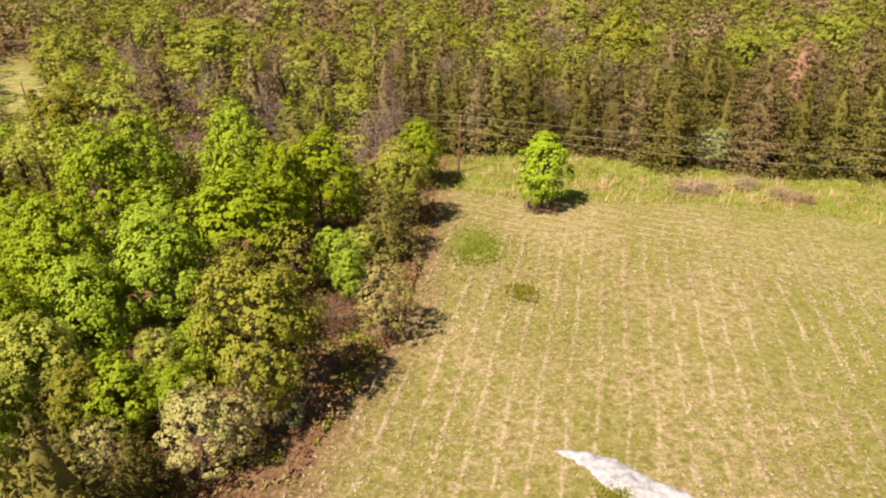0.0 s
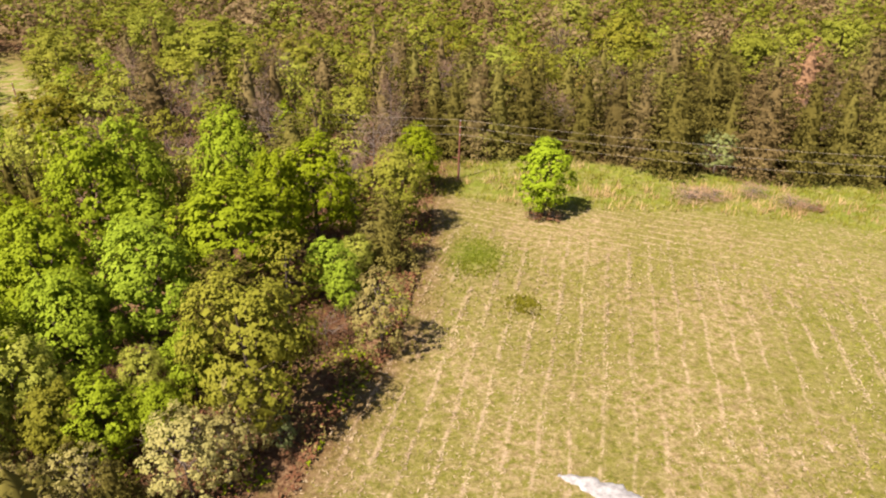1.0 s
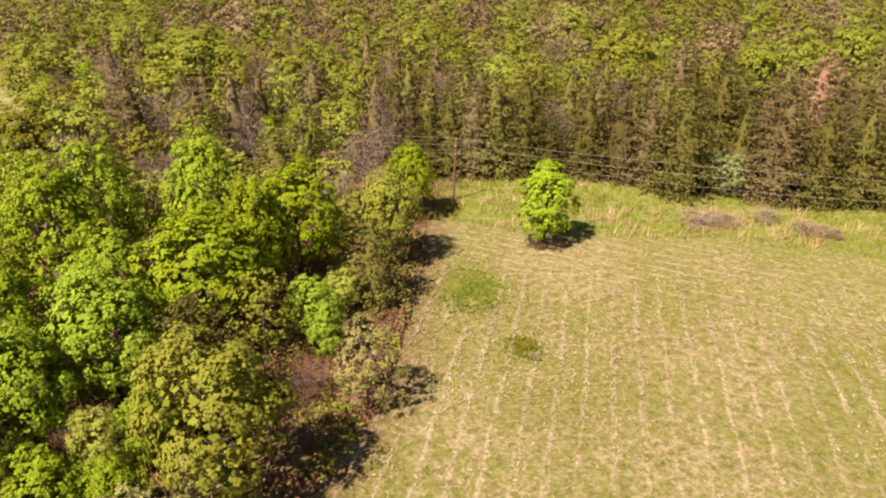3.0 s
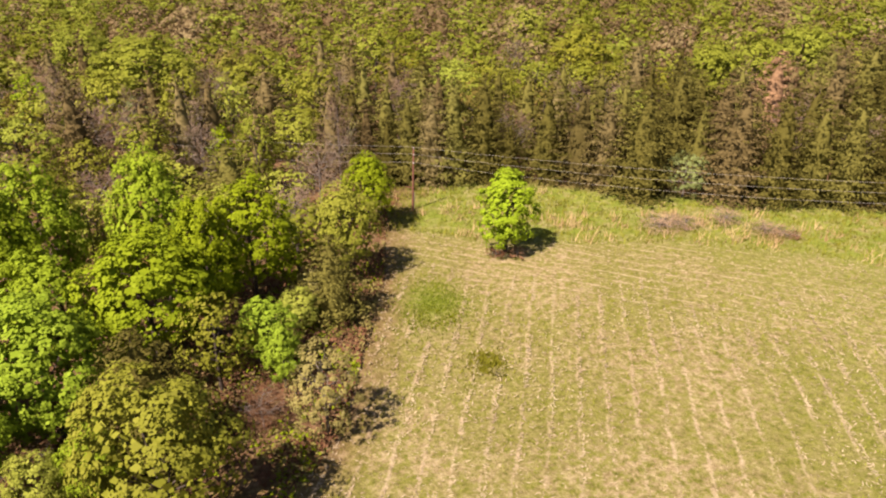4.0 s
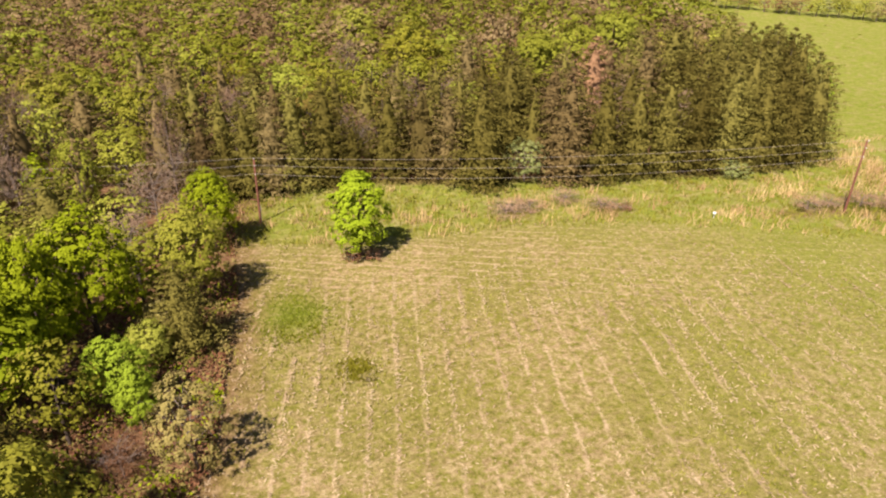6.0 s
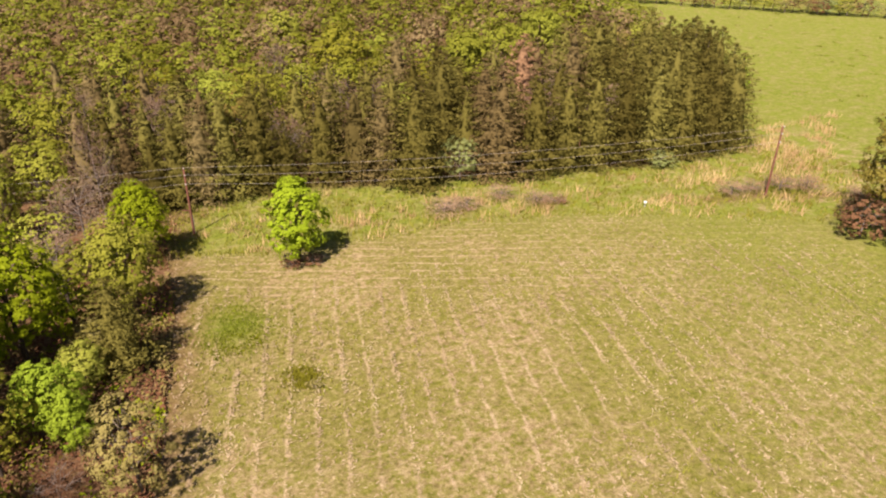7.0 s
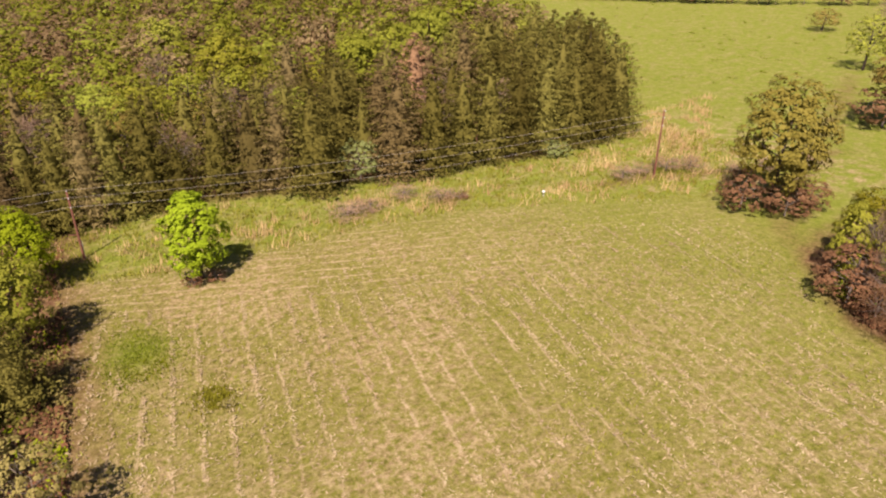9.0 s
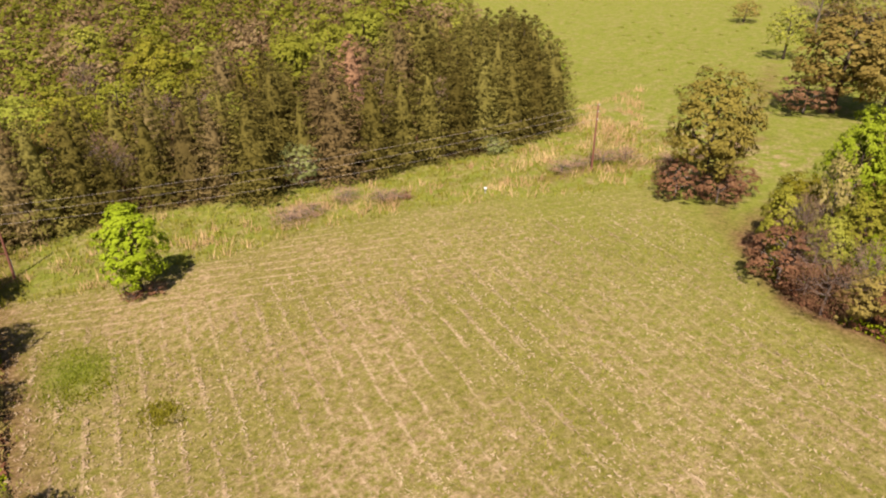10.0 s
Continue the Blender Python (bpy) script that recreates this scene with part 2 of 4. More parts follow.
def build_ground():
    xs, ys = spaced(-120, 150, 1.1, 3500), spaced(12, 140, 1.1, 3500)
    gx, gy = np.meshgrid(xs, ys)
    gz = land(gx, gy)
    near = (np.abs(gx) < 250) & (gy > -40) & (gy < 250)
    bumps = np.zeros_like(gx)
    for i, j in zip(*np.where(near)):
        bumps[i, j] = noise.noise((gx[i, j] * 0.06, gy[i, j] * 0.06, 3.0)) * 0.35 + noise.noise((gx[i, j] * 0.3, gy[i, j] * 0.3, 9.0)) * 0.07
    gz = gz + bumps * 0.6
    nx, ny = len(xs), len(ys)
    i = np.arange(nx * ny).reshape(ny, nx)
    faces = np.stack([i[:-1, :-1], i[:-1, 1:], i[1:, 1:], i[1:, :-1]], -1).reshape(-1, 4)
    me = mesh_from("ground", np.stack([gx, gy, gz], -1).reshape(-1, 3), faces, ground_material(), True)
    inside = soft_step(gx - left_edge(gy), 3) * soft_step(mown_edge(gx) - gy, 4) * soft_step(right_edge(gy) - gx, 3)
    green = soft_step(gx - 42, 34) * soft_step(gy - 20, 30)
    spot = np.exp(-(((gx - 3.6) / 3.2) ** 2 + ((gy - 66.5) / 4.2) ** 2) * 1.2)
    stubble = inside * (1 - 0.62 * green) * (1 - 0.95 * spot)
    woods = soft_step(gy - back_edge(gx) - 4, 3) * soft_step(woods_right(gy) - gx, 3) + soft_step(left_edge(gy) + 2.2 - gx, 5)
    woods = woods + soft_step(gx - right_edge(gy), 3) * soft_step(46 - gy, 5)
    clearing = np.exp(-(((gx + 0.66 * gy - 7) / 9) ** 2 + ((gy - 135) / 38) ** 2) ** 2)
    litter = np.clip(woods, 0, 1) * (1 - clearing)
    fence = np.interp(gx, [60, 70, 84, 100], [72.0, 69.6, 63.0, 60.0])
    bare = np.exp(-((gy - fence) / 1.3) ** 2) * soft_step(gx - 62, 3) * soft_step(98 - gx, 6) * 0.75
    path = np.interp(gx, [62, 68, 78, 92, 118, 150], [42, 48, 55, 62, 73, 88])
    bare = np.maximum(bare, np.exp(-((gy - path) / 2.2) ** 2) * soft_step(gx - 66, 4) * soft_step(140 - gx, 20) * 0.45)
    for sx, sy, sr in ((2.2, 89.8, 1.3), (-1.2, 87.0, 1.6), (33, 82.6, 3.0), (44, 79.6, 2.4)):
        bare = np.maximum(bare, 0.7 * np.exp(-((gx - sx) ** 2 + ((gy - sy) * 1.8) ** 2) / sr**2))
    litter = np.maximum(litter, bare)
    head = soft_step(gy - np.interp(gx, [-4, 3, 12, 18, 27, 35, 60], [74, 72, 69.5, 66.5, 63, 58, 54]), 3) * inside
    strip = soft_step(gy - mown_edge(gx), 3) * soft_step(back_edge(gx) + 3 - gy, 3) * soft_step(95 - gx, 8)
    dry = np.clip(0.5 * strip + 0.35 * (1 - inside) * soft_step(gx - 70, 20) + clearing, 0, 1)
    data = np.stack([stubble, litter, head, dry], -1).astype(np.float32).reshape(-1)
    me.color_attributes.new("cover", "FLOAT_COLOR", "POINT").data.foreach_set("color", data)
    return tagged(new("ground", me), "sloping hayfield of cut straw rows and green grass", "ground", kind="structure")


build_ground()


# ---- helpers for things ----
def empty(name, label, category, group=""):
    return tagged(new(name), label, category, group)


def part(name, me, parent, label=""):
    ob = new(name, me)
    ob.parent = parent
    return tagged(ob, label)


def tube(points, radii, sides=6):
    """A tapered tube along points: corners and four-sided faces."""
    points = np.asarray(points, float)
    verts, faces = [], []
    for k, p in enumerate(points):
        d = points[min(k + 1, len(points) - 1)] - points[max(k - 1, 0)]
        d = d / (np.linalg.norm(d) + 1e-9)
        a = np.cross(d, (1.0, 0.2, 0.1) if abs(d[2]) > 0.8 else (0, 0, 1.0))
        a /= np.linalg.norm(a) + 1e-9
        b = np.cross(d, a)
        ang = np.arange(sides) / sides * 2 * np.pi
        verts.append(p + radii[k] * (np.cos(ang)[:, None] * a + np.sin(ang)[:, None] * b))
    for k in range(len(points) - 1):
        for s in range(sides):
            q = (s + 1) % sides
            faces.append((k * sides + s, k * sides + q, (k + 1) * sides + q, (k + 1) * sides + s))
    return np.concatenate(verts), np.array(faces)


def joined(pieces):
    verts, faces, at = [], [], 0
    for v, f in pieces:
        verts.append(v)
        faces.append(f + at)
        at += len(v)
    return np.concatenate(verts), np.concatenate(faces)


def leaf_quads(rng, centres, normals, size, stretch=1.0, along=None, width=0.75):
    """One four-sided leaf spray at each centre."""
    n = len(centres)
    normals = normals / (np.linalg.norm(normals, axis=1, keepdims=True) + 1e-9)
    side = rng.normal(size=(n, 3)) if along is None else along
    a = side - (side * normals).sum(1, keepdims=True) * normals
    a /= np.linalg.norm(a, axis=1, keepdims=True) + 1e-9
    b = np.cross(normals, a)
    s = (size * rng.uniform(0.6, 1.3, n))[:, None]
    bend = normals * s * 0.25
    v = np.stack([centres + a * s * stretch, centres + b * s * width - bend, centres - a * s * stretch, centres - b * s * width - bend], 1)
    return v.reshape(-1, 3), np.arange(4 * n).reshape(n, 4)


def unit(v):
    return v / (np.linalg.norm(v, axis=-1, keepdims=True) + 1e-9)


def crown_lobes(rng, h, r, low, count, peak):
    """Centres, outward directions and radii of the billows that make up a crown."""
    mid, half = (low + h) / 2, (h - low) / 2
    golden = np.pi * (3 - np.sqrt(5))
    out = []
    for k in range(count):
        z = 0.96 - 1.78 * (k + 0.5) / count
        ang = k * golden + rng.uniform(-0.45, 0.45)
        ring = math.sqrt(1 - z * z)
        d = np.array([math.cos(ang) * ring, math.sin(ang) * ring, z])
        wide = 1.0 - peak * 0.5 * max(0.0, z) ** 1.3
        size = r * rng.uniform(0.34, 0.5) * (1 - 0.3 * peak * max(0.0, z))
        reach = rng.uniform(0.84, 1.08)
        c = np.array([d[0], d[1], 0.0]) * max(0.1, r * wide - 0.8 * size) * reach
        c[2] = mid + z * (half - 0.8 * size) * rng.uniform(0.9, 1.06)
        out.append((c, d, size))
    return out


def broadleaf_crown(rng, h, r, low, lobes, clumps, leaves, size, peak=0.5, closed=24, whole=0.5):
    """Billows of leaf clumps, each clump a small dome of leaves; closed: larger sprays inside each billow."""
    cents, norms, sizes = [], [], []
    up = np.array([0, 0, 1.0])
    for c, d, big in crown_lobes(rng, h, r, low, lobes, peak):
        e = unit(rng.normal(size=(clumps, 3)))
        turn = (e @ unit(d + 0.45 * up)) < -0.3
        e[turn] *= -1
        at = c + e * big * rng.uniform(0.6, 0.98, (clumps, 1))
        cr = big * rng.uniform(0.22, 0.42, (clumps, 1, 1))
        o = unit(rng.normal(size=(clumps, leaves, 3)))
        low_side = (o * unit(e + 0.5 * up)[:, None]).sum(2) < -0.25
        o[low_side] *= -1
        p = at[:, None] + o * cr * rng.uniform(0.4, 1.08, (clumps, leaves, 1)) * (1, 1, 0.8)
        n = o * 0.55 + e[:, None] * 0.5 + d * whole + up * 0.38 + rng.normal(size=o.shape) * 0.25
        cents.append(p.reshape(-1, 3))
        norms.append(n.reshape(-1, 3))
        sizes.append(np.full(clumps * leaves, size))
        q = unit(rng.normal(size=(closed, 3)))
        cents.append(c + q * big * rng.uniform(0.45, 0.8, (closed, 1)))
        norms.append(q * 0.8 + d * 0.4 + up * 0.4 + rng.normal(size=q.shape) * 0.15)
        sizes.append(np.full(closed, big * 0.15))
    n = closed * lobes // 2
    d = unit(rng.normal(size=(n, 3)))
    wide = r * (1.0 - peak * 0.5 * np.maximum(0, d[:, 2:]) ** 1.3)
    axes = np.concatenate([wide, wide, 0 * wide + (h - low) / 2], 1)
    cents.append(d * axes * rng.uniform(0.6, 0.82, (n, 1)) + (0, 0, (h + low) / 2))
    norms.append(d + up * 0.3 + rng.normal(size=d.shape) * 0.15)
    sizes.append(np.full(n, 0.07 * r))
    return leaf_quads(rng, np.concatenate(cents), np.concatenate(norms), np.concatenate(sizes))


def twig_crown(rng, h, r, low, lobes, twigs, size):
    """A cloud of fine bare twigs that point up and out."""
    cents, alongs = [], []
    for c, d, big in crown_lobes(rng, h, r, low, lobes, 0.5):
        q = unit(rng.normal(size=(twigs, 3)))
        cents.append(c + q * big * rng.uniform(0.2, 1.15, (twigs, 1)))
        alongs.append(q * 0.6 + d * 0.5 + (0, 0, 0.7) + rng.normal(size=q.shape) * 0.4)
    cents, alongs = np.concatenate(cents), np.concatenate(alongs)
    return leaf_quads(rng, cents, rng.normal(size=cents.shape) + (-0.2, -0.3, 0.4), np.full(len(cents), size), 3.2, alongs, 0.3)


def inner_cone(rng, h, r, low, reach):
    """The dense inside of a conifer, lumpy, under the outer sprays."""
    rings, around = 13, 13
    f = np.linspace(0, 1, rings)[:, None]
    ang = np.arange(around)[None] / around * 2 * np.pi
    lump = 1 + rng.normal(size=(rings, around)) * 0.1
    wide = np.maximum(0.02, (1 - f) ** 0.6) * np.minimum(1, 0.6 + 3 * f) * r * reach * lump
    z = low + (h - low) * 0.9 * f + 0 * ang
    v = np.stack([np.cos(ang) * wide, np.sin(ang) * wide, z], -1).reshape(-1, 3)
    i = np.arange(rings * around).reshape(rings, around)
    n = np.roll(i, -1, 1)
    return v, np.stack([i[:-1], n[:-1], n[1:], i[1:]], -1).reshape(-1, 4)


def limbs(rng, h, r, low, count, trunk_r, twigs=0):
    """A trunk with limbs, and twigs on the limbs."""
    bend = rng.normal(size=2) * 0.04 * h
    zs = np.linspace(-0.4, h * 0.82, 6)
    line = np.stack([bend[0] * (zs / h) ** 2, bend[1] * (zs / h) ** 2, zs], 1)
    out = [tube(line, np.linspace(trunk_r * 1.25, trunk_r * 0.25, 6), 7)]
    for k in range(count):
        f = rng.uniform(0.25, 0.85)
        z0 = low * 0.75 + (h * 0.8 - low * 0.75) * f
        base = np.array([bend[0] * (z0 / h) ** 2, bend[1] * (z0 / h) ** 2, z0])
        ang = k * 2.4 + rng.uniform(-0.4, 0.4)
        reach = r * rng.uniform(0.6, 0.95) * (1.05 - 0.5 * f)
        tip = base + np.array([np.cos(ang) * reach, np.sin(ang) * reach, reach * rng.uniform(0.5, 1.0)])
        tip[2] = min(tip[2], h * 0.97)
        bow = (base + tip) / 2 + np.array([0, 0, -0.08 * reach])
        out.append(tube([base, bow, tip], [trunk_r * 0.42 * (1.1 - f * 0.6), trunk_r * 0.24, trunk_r * 0.07], 5))
        for _ in range(twigs):
            s = base + (tip - base) * rng.uniform(0.3, 1.0)
            d = rng.normal(size=3) * (1, 1, 0.5) + (np.cos(ang), np.sin(ang), 0.7)
            e = s + d / np.linalg.norm(d) * r * rng.uniform(0.25, 0.6)
            out.append(tube([s, (s + e) / 2 + rng.normal(size=3) * 0.06 * r, e], [trunk_r * 0.13, trunk_r * 0.09, trunk_r * 0.03], 3))
    return joined(out)


def conifer_crown(rng, h, r, low, levels, around, tufts, sprays, size, layered=0.0):
    """Whorls of branches, each carrying tufts of needles, thickest at its tip."""
    cents, norms, alongs, sizes = [], [], [], []
    for k in range(levels):
        f = min(0.985, max(0.0, (k + rng.uniform(-0.25, 0.25)) / (levels - 0.6)))
        z = low + (h - low) * f
        reach = r * max(0.05, (1 - f) ** 0.6) * min(1, 0.84 + 1.2 * f) * 1.0 * rng.uniform(0.88, 1.1)
        n = max(3, int(round(around * (0.35 + 0.65 * (1 - f) ** 0.6))))
        for b in range(n):
            ang = (b + rng.uniform(-0.38, 0.38)) / n * 2 * np.pi + k * 0.9
            length = reach * rng.uniform(0.66, 1.2)
            d = np.array([math.cos(ang), math.sin(ang), 0])
            tilt = -0.2 + 0.75 * f + rng.uniform(-0.12, 0.12)
            jog = rng.uniform(-0.4, 0.4) * (1 - 0.6 * layered) * (h - low) / levels
            for g in np.linspace(0.72, 1.0, tufts):
                c = d * length * g + (0, 0, z + jog + tilt * length * g + 0.16 * length * g * g)
                tr = (0.06 + 0.14 * r * (1 - 0.85 * f)) * rng.uniform(0.75, 1.25)
                o = rng.normal(size=(sprays, 3)) * 0.75
                cents.append(c + o * tr * (1, 1, 0.5 - 0.22 * layered))
                norms.append(o * 0.6 + d * 0.9 + (0, 0, 0.3 + 0.4 * layered) + rng.normal(size=o.shape) * 0.25)
                alongs.append(d + (0, 0, 0.3) + rng.normal(size=o.shape) * 0.45)
                sizes.append(np.full(sprays, size * (1 - 0.5 * f)))
    return leaf_quads(rng, np.concatenate(cents), np.concatenate(norms), np.concatenate(sizes), 1.5, np.concatenate(alongs), 0.6)


def straight_trunk(h, trunk_r):
    zs = np.linspace(-0.4, h * 0.97, 5)
    return tube(np.stack([0 * zs, 0 * zs, zs], 1), np.linspace(trunk_r, 0.03, 5), 6)


# ---- tree kinds: crown shape, leaves, wording ----
# name: (shape, leaf, label, category, thing's name)
KINDS = {
    "maple": ("full", "green", "leafy bright green broadleaf tree in full spring foliage", "tree", "broadleaf_tree"),
    "lone": ("ovate", "lime", "lone yellow-green young tree standing in the mown field", "tree", "young_tree"),
    "olive_oak": ("round", "olive", "rounded olive-green tree with fresh young leaves", "tree", "oak_tree"),
    "yellow_oak": ("round", "yellow", "yellow-green tree leafing out in spring", "tree", "oak_tree"),
    "yellow_tree": ("full", "lime", "bright yellow-green broadleaf tree at the woods", "tree", "broadleaf_tree"),
    "spring_tree": ("round", "spring", "yellow-green rounded tree in young spring leaf", "tree", "broadleaf_tree"),
    "tan_shrub": ("thin", "tan", "tan budding shrub with sparse pale leaves", "shrub", "budding_shrub"),
    "pale_shrub": ("thin", "pale", "whitish-green flowering shrub at the wood edge", "shrub", "flowering_shrub"),
    "dark_shrub": ("thin", "brown", "dark red-brown shrub with bare twigs", "shrub", "brown_shrub"),
    "bare_tree": ("bare", "mauve", "grey-mauve tree with mostly bare twigs", "tree", "bare_tree"),
    "bare_brush": ("bare", "brown", "low tangle of bare brown brushwood", "brush", "brushwood"),
    "bud_oak": ("round", "bud", "airy yellow-tan oak breaking into leaf beside the pole", "tree", "oak_tree"),
    "rust_oak": ("round", "rust", "brownish-olive oak just breaking into leaf", "tree", "oak_tree"),
    "dead_brush": ("bare", "brush", "low pinkish-brown heap of dead brush", "brush", "brushwood"),
    "pine": ("pine", "pine", "dense olive-green pine in the planted woods", "pine tree", "pine_tree"),
    "brown_pine": ("pine", "brown_pine", "faded brown-needled pine in the planted woods", "pine tree", "pine_tree"),
    "red_pine": ("pine", "red_pine", "dead rust-red pine among green ones", "pine tree", "pine_tree"),
    "spruce": ("layered", "spruce", "dark conifer with layered drooping branches", "conifer", "spruce_tree"),
}
NOMINAL = {"full": (12.0, 4.0), "ovate": (10.5, 3.1), "round": (12.0, 4.2), "thin": (7.0, 2.7), "bare": (11.0, 3.6), "pine": (15.0, 3.6), "layered": (14.0, 3.8)}


def shape_meshes(shape, seed, fine):
    """Trunk and crown of one tree shape, at its nominal size. fine: more and smaller leaves."""
    rng = np.random.default_rng(seed)
    h, r = NOMINAL[shape]
    if shape in ("full", "round", "ovate"):
        low = {"full": 0.15, "round": 0.12, "ovate": 0.06}[shape] * h
        peak = {"full": 0.7, "round": 0.2, "ovate": 1.0}[shape]
        lobes, clumps, leaves, size = (20, 13, 27, 0.13) if fine else (13, 9, 10, 0.185)
        crown = broadleaf_crown(rng, h, r, low, lobes, clumps, leaves, size, peak, 24 if fine else 16, 0.5 if fine else 0.75)
        trunk = limbs(rng, h, r, low, 11, 0.20)
    elif shape == "thin":
        lobes, clumps, leaves, size = (15, 9, 26, 0.09) if fine else (10, 7, 10, 0.14)
        crown = broadleaf_crown(rng, h, r, 0.06 * h, lobes, clumps, leaves, size, 0.4, 6)
        trunk = limbs(rng, h, r, 0.1 * h, 14, 0.10, 4)
    elif shape == "bare":
        lobes, twigs, size = (14, 170, 0.08) if fine else (10, 80, 0.12)
        crown = twig_crown(rng, h, r, 0.12 * h, lobes, twigs, size)
        trunk = limbs(rng, h, r, 0.15 * h, 18, 0.14, 7)
    else:
        layered = 1.0 if shape == "layered" else 0.0
        levels, around, tufts, sprays, size = (18, 13, 2, 12, 0.17) if fine else (13, 10, 2, 7, 0.25)
        if layered:
            levels = 12
        crown = conifer_crown(rng, h, r, 0.05 * h, levels, around, tufts, sprays, size, layered)
        crown = joined([inner_cone(rng, h, r, 0.05 * h, 0.42 if layered else 0.46), crown])
        trunk = straight_trunk(h, 0.2)
    return trunk, crown


LIBRARY = {}
COUNTS = {"n": 0}
VARIANTS = {"full": 4, "ovate": 1, "round": 3, "thin": 3, "bare": 3, "pine": 4, "layered": 2}


def tree_meshes(shape, number, fine):
    key = (shape, number % VARIANTS[shape], fine)
    if key not in LIBRARY:
        trunk, crown = shape_meshes(shape, 100 + 17 * key[1] + len(shape) + 7 * fine, fine)
        twiggy = shape in ("thin", "bare")
        LIBRARY[key] = (mesh_from("trunk", *trunk, TWIG if twiggy else BARK, True), mesh_from("crown", *crown, LEAF["green"], True))
    return LIBRARY[key]


def grow(kind, x, y, h, r, fine=True, group="", label=""):
    """One tree or shrub: an empty at its foot with its trunk and crown."""
    shape, leaf, words, category, name = KINDS[kind]
    COUNTS["n"] += 1
    fine = fine or r > 1.35 * NOMINAL[shape][1]
    trunk_me, crown_me = tree_meshes(shape, COUNTS["n"], fine)
    nh, nr = NOMINAL[shape]
    thing = empty(name, label or words, category, group)
    part("trunk", trunk_me, thing)
    crown = part("crown", crown_me, thing)
    crown.material_slots[0].link = "OBJECT"
    crown.material_slots[0].material = LEAF[leaf]
    spin = (COUNTS["n"] * 137.5) % 360
    thing.matrix_basis = pose(x, y, ground_z(x, y) - 0.1, 0, 0, spin) @ Matrix.Diagonal((r / nr, r / nr, h / nh, 1))
    return thing


PLACED = []


def plant(rows, fine, group):
    for kind, x, y, h, r in rows:
        grow(kind, x, y, h, r, fine, group)
        PLACED.append((x, y, r))


# ---- trees that stand out, stand by stand: kind, x, y, height, crown radius ----
STRIP_FIELD = [
    ('olive_oak', -12.7, 38.5, 13.5, 4.4), ('maple', -18.1, 41.9, 7.3, 2.1), ('tan_shrub', -4.9, 48.4, 8.3, 2.9), ('maple', -10.1, 56.7, 7.2, 2.6),
    ('pine', -5.6, 64.0, 9.0, 3.5), ('olive_oak', -4.8, 72.1, 11.3, 3.6), ('maple', -3.1, 84.6, 10.0, 3.3), ('maple', -12.9, 66.1, 14.1, 4.6),
    ('tan_shrub', -12.9, 36.6, 7.1, 2.1), ('pale_shrub', -10.9, 36.9, 3.4, 1.1), ('tan_shrub', -15.5, 32.5, 7.3, 3.0), ('pine', -18.6, 30.0, 5.8, 2.2),
    ('olive_oak', -8.5, 62.0, 4.7, 2.0), ('tan_shrub', -8.0, 66.1, 4.8, 1.8),
]
STRIP_INNER = [
    ('maple', -20.3, 64.8, 17.6, 4.1), ('maple', -18.8, 56.2, 13.6, 5.4), ('maple', -30.1, 64.8, 16.5, 3.8), ('maple', -32.5, 60.9, 16.2, 4.4),
    ('maple', -23.2, 48.3, 13.2, 4.4), ('maple', -29.5, 46.7, 14.5, 4.4), ('maple', -33.7, 48.4, 10.1, 4.3), ('maple', -15.6, 62.1, 14.3, 3.2),
    ('maple', -30.6, 39.2, 12.0, 3.4), ('olive_oak', -27.0, 36.1, 10.5, 3.2), ('olive_oak', -28.0, 32.8, 9.1, 2.7), ('maple', -21.7, 35.5, 7.5, 2.8),
    ('tan_shrub', -23.5, 29.2, 6.0, 2.5), ('olive_oak', -25.1, 26.8, 9.0, 2.5), ('olive_oak', -32.7, 34.4, 11.4, 3.3), ('maple', -39.3, 45.1, 11.7, 4.3),
    ('bare_brush', -22.5, 41.3, 5.7, 2.6), ('bare_brush', -25.3, 31.3, 5.0, 1.8), ('bare_brush', -9.6, 49.1, 4.1, 2.2),
]
STRIP_FRONT = [
    ('maple', -25.6, 55.2, 12.6, 3.8), ('maple', -26.4, 42.6, 11.6, 3.6), ('maple', -34.6, 42.0, 11.8, 3.8), ('maple', -36.5, 54.5, 12.0, 4.0),
    ('olive_oak', -23.8, 34.4, 7.9, 2.3), ('maple', -18.3, 36.4, 6.4, 1.9), ('tan_shrub', -13.5, 33.6, 6.2, 2.0), ('maple', -27.3, 30.3, 8.5, 2.0),
    ('olive_oak', -20.9, 40.6, 6.4, 1.9), ('tan_shrub', -21.3, 31.3, 5.9, 2.1), ('maple', -8.7, 54.0, 6.1, 1.8),
]
LEFT_FAR = [
    ('pine', -50.1, 72.4, 10.3, 1.9), ('pine', -47.4, 72.4, 9.9, 1.9), ('pine', -44.7, 71.6, 9.5, 1.8), ('maple', -44.3, 63.6, 7.6, 2.9),
    ('pine', -51.2, 70.8, 10.5, 1.9), ('maple', -43.7, 75.7, 13.2, 2.3), ('olive_oak', -28.1, 69.1, 12.5, 2.5), ('olive_oak', -40.0, 52.1, 7.2, 2.5),
    ('maple', -60.2, 92.3, 7.2, 3.6),
]
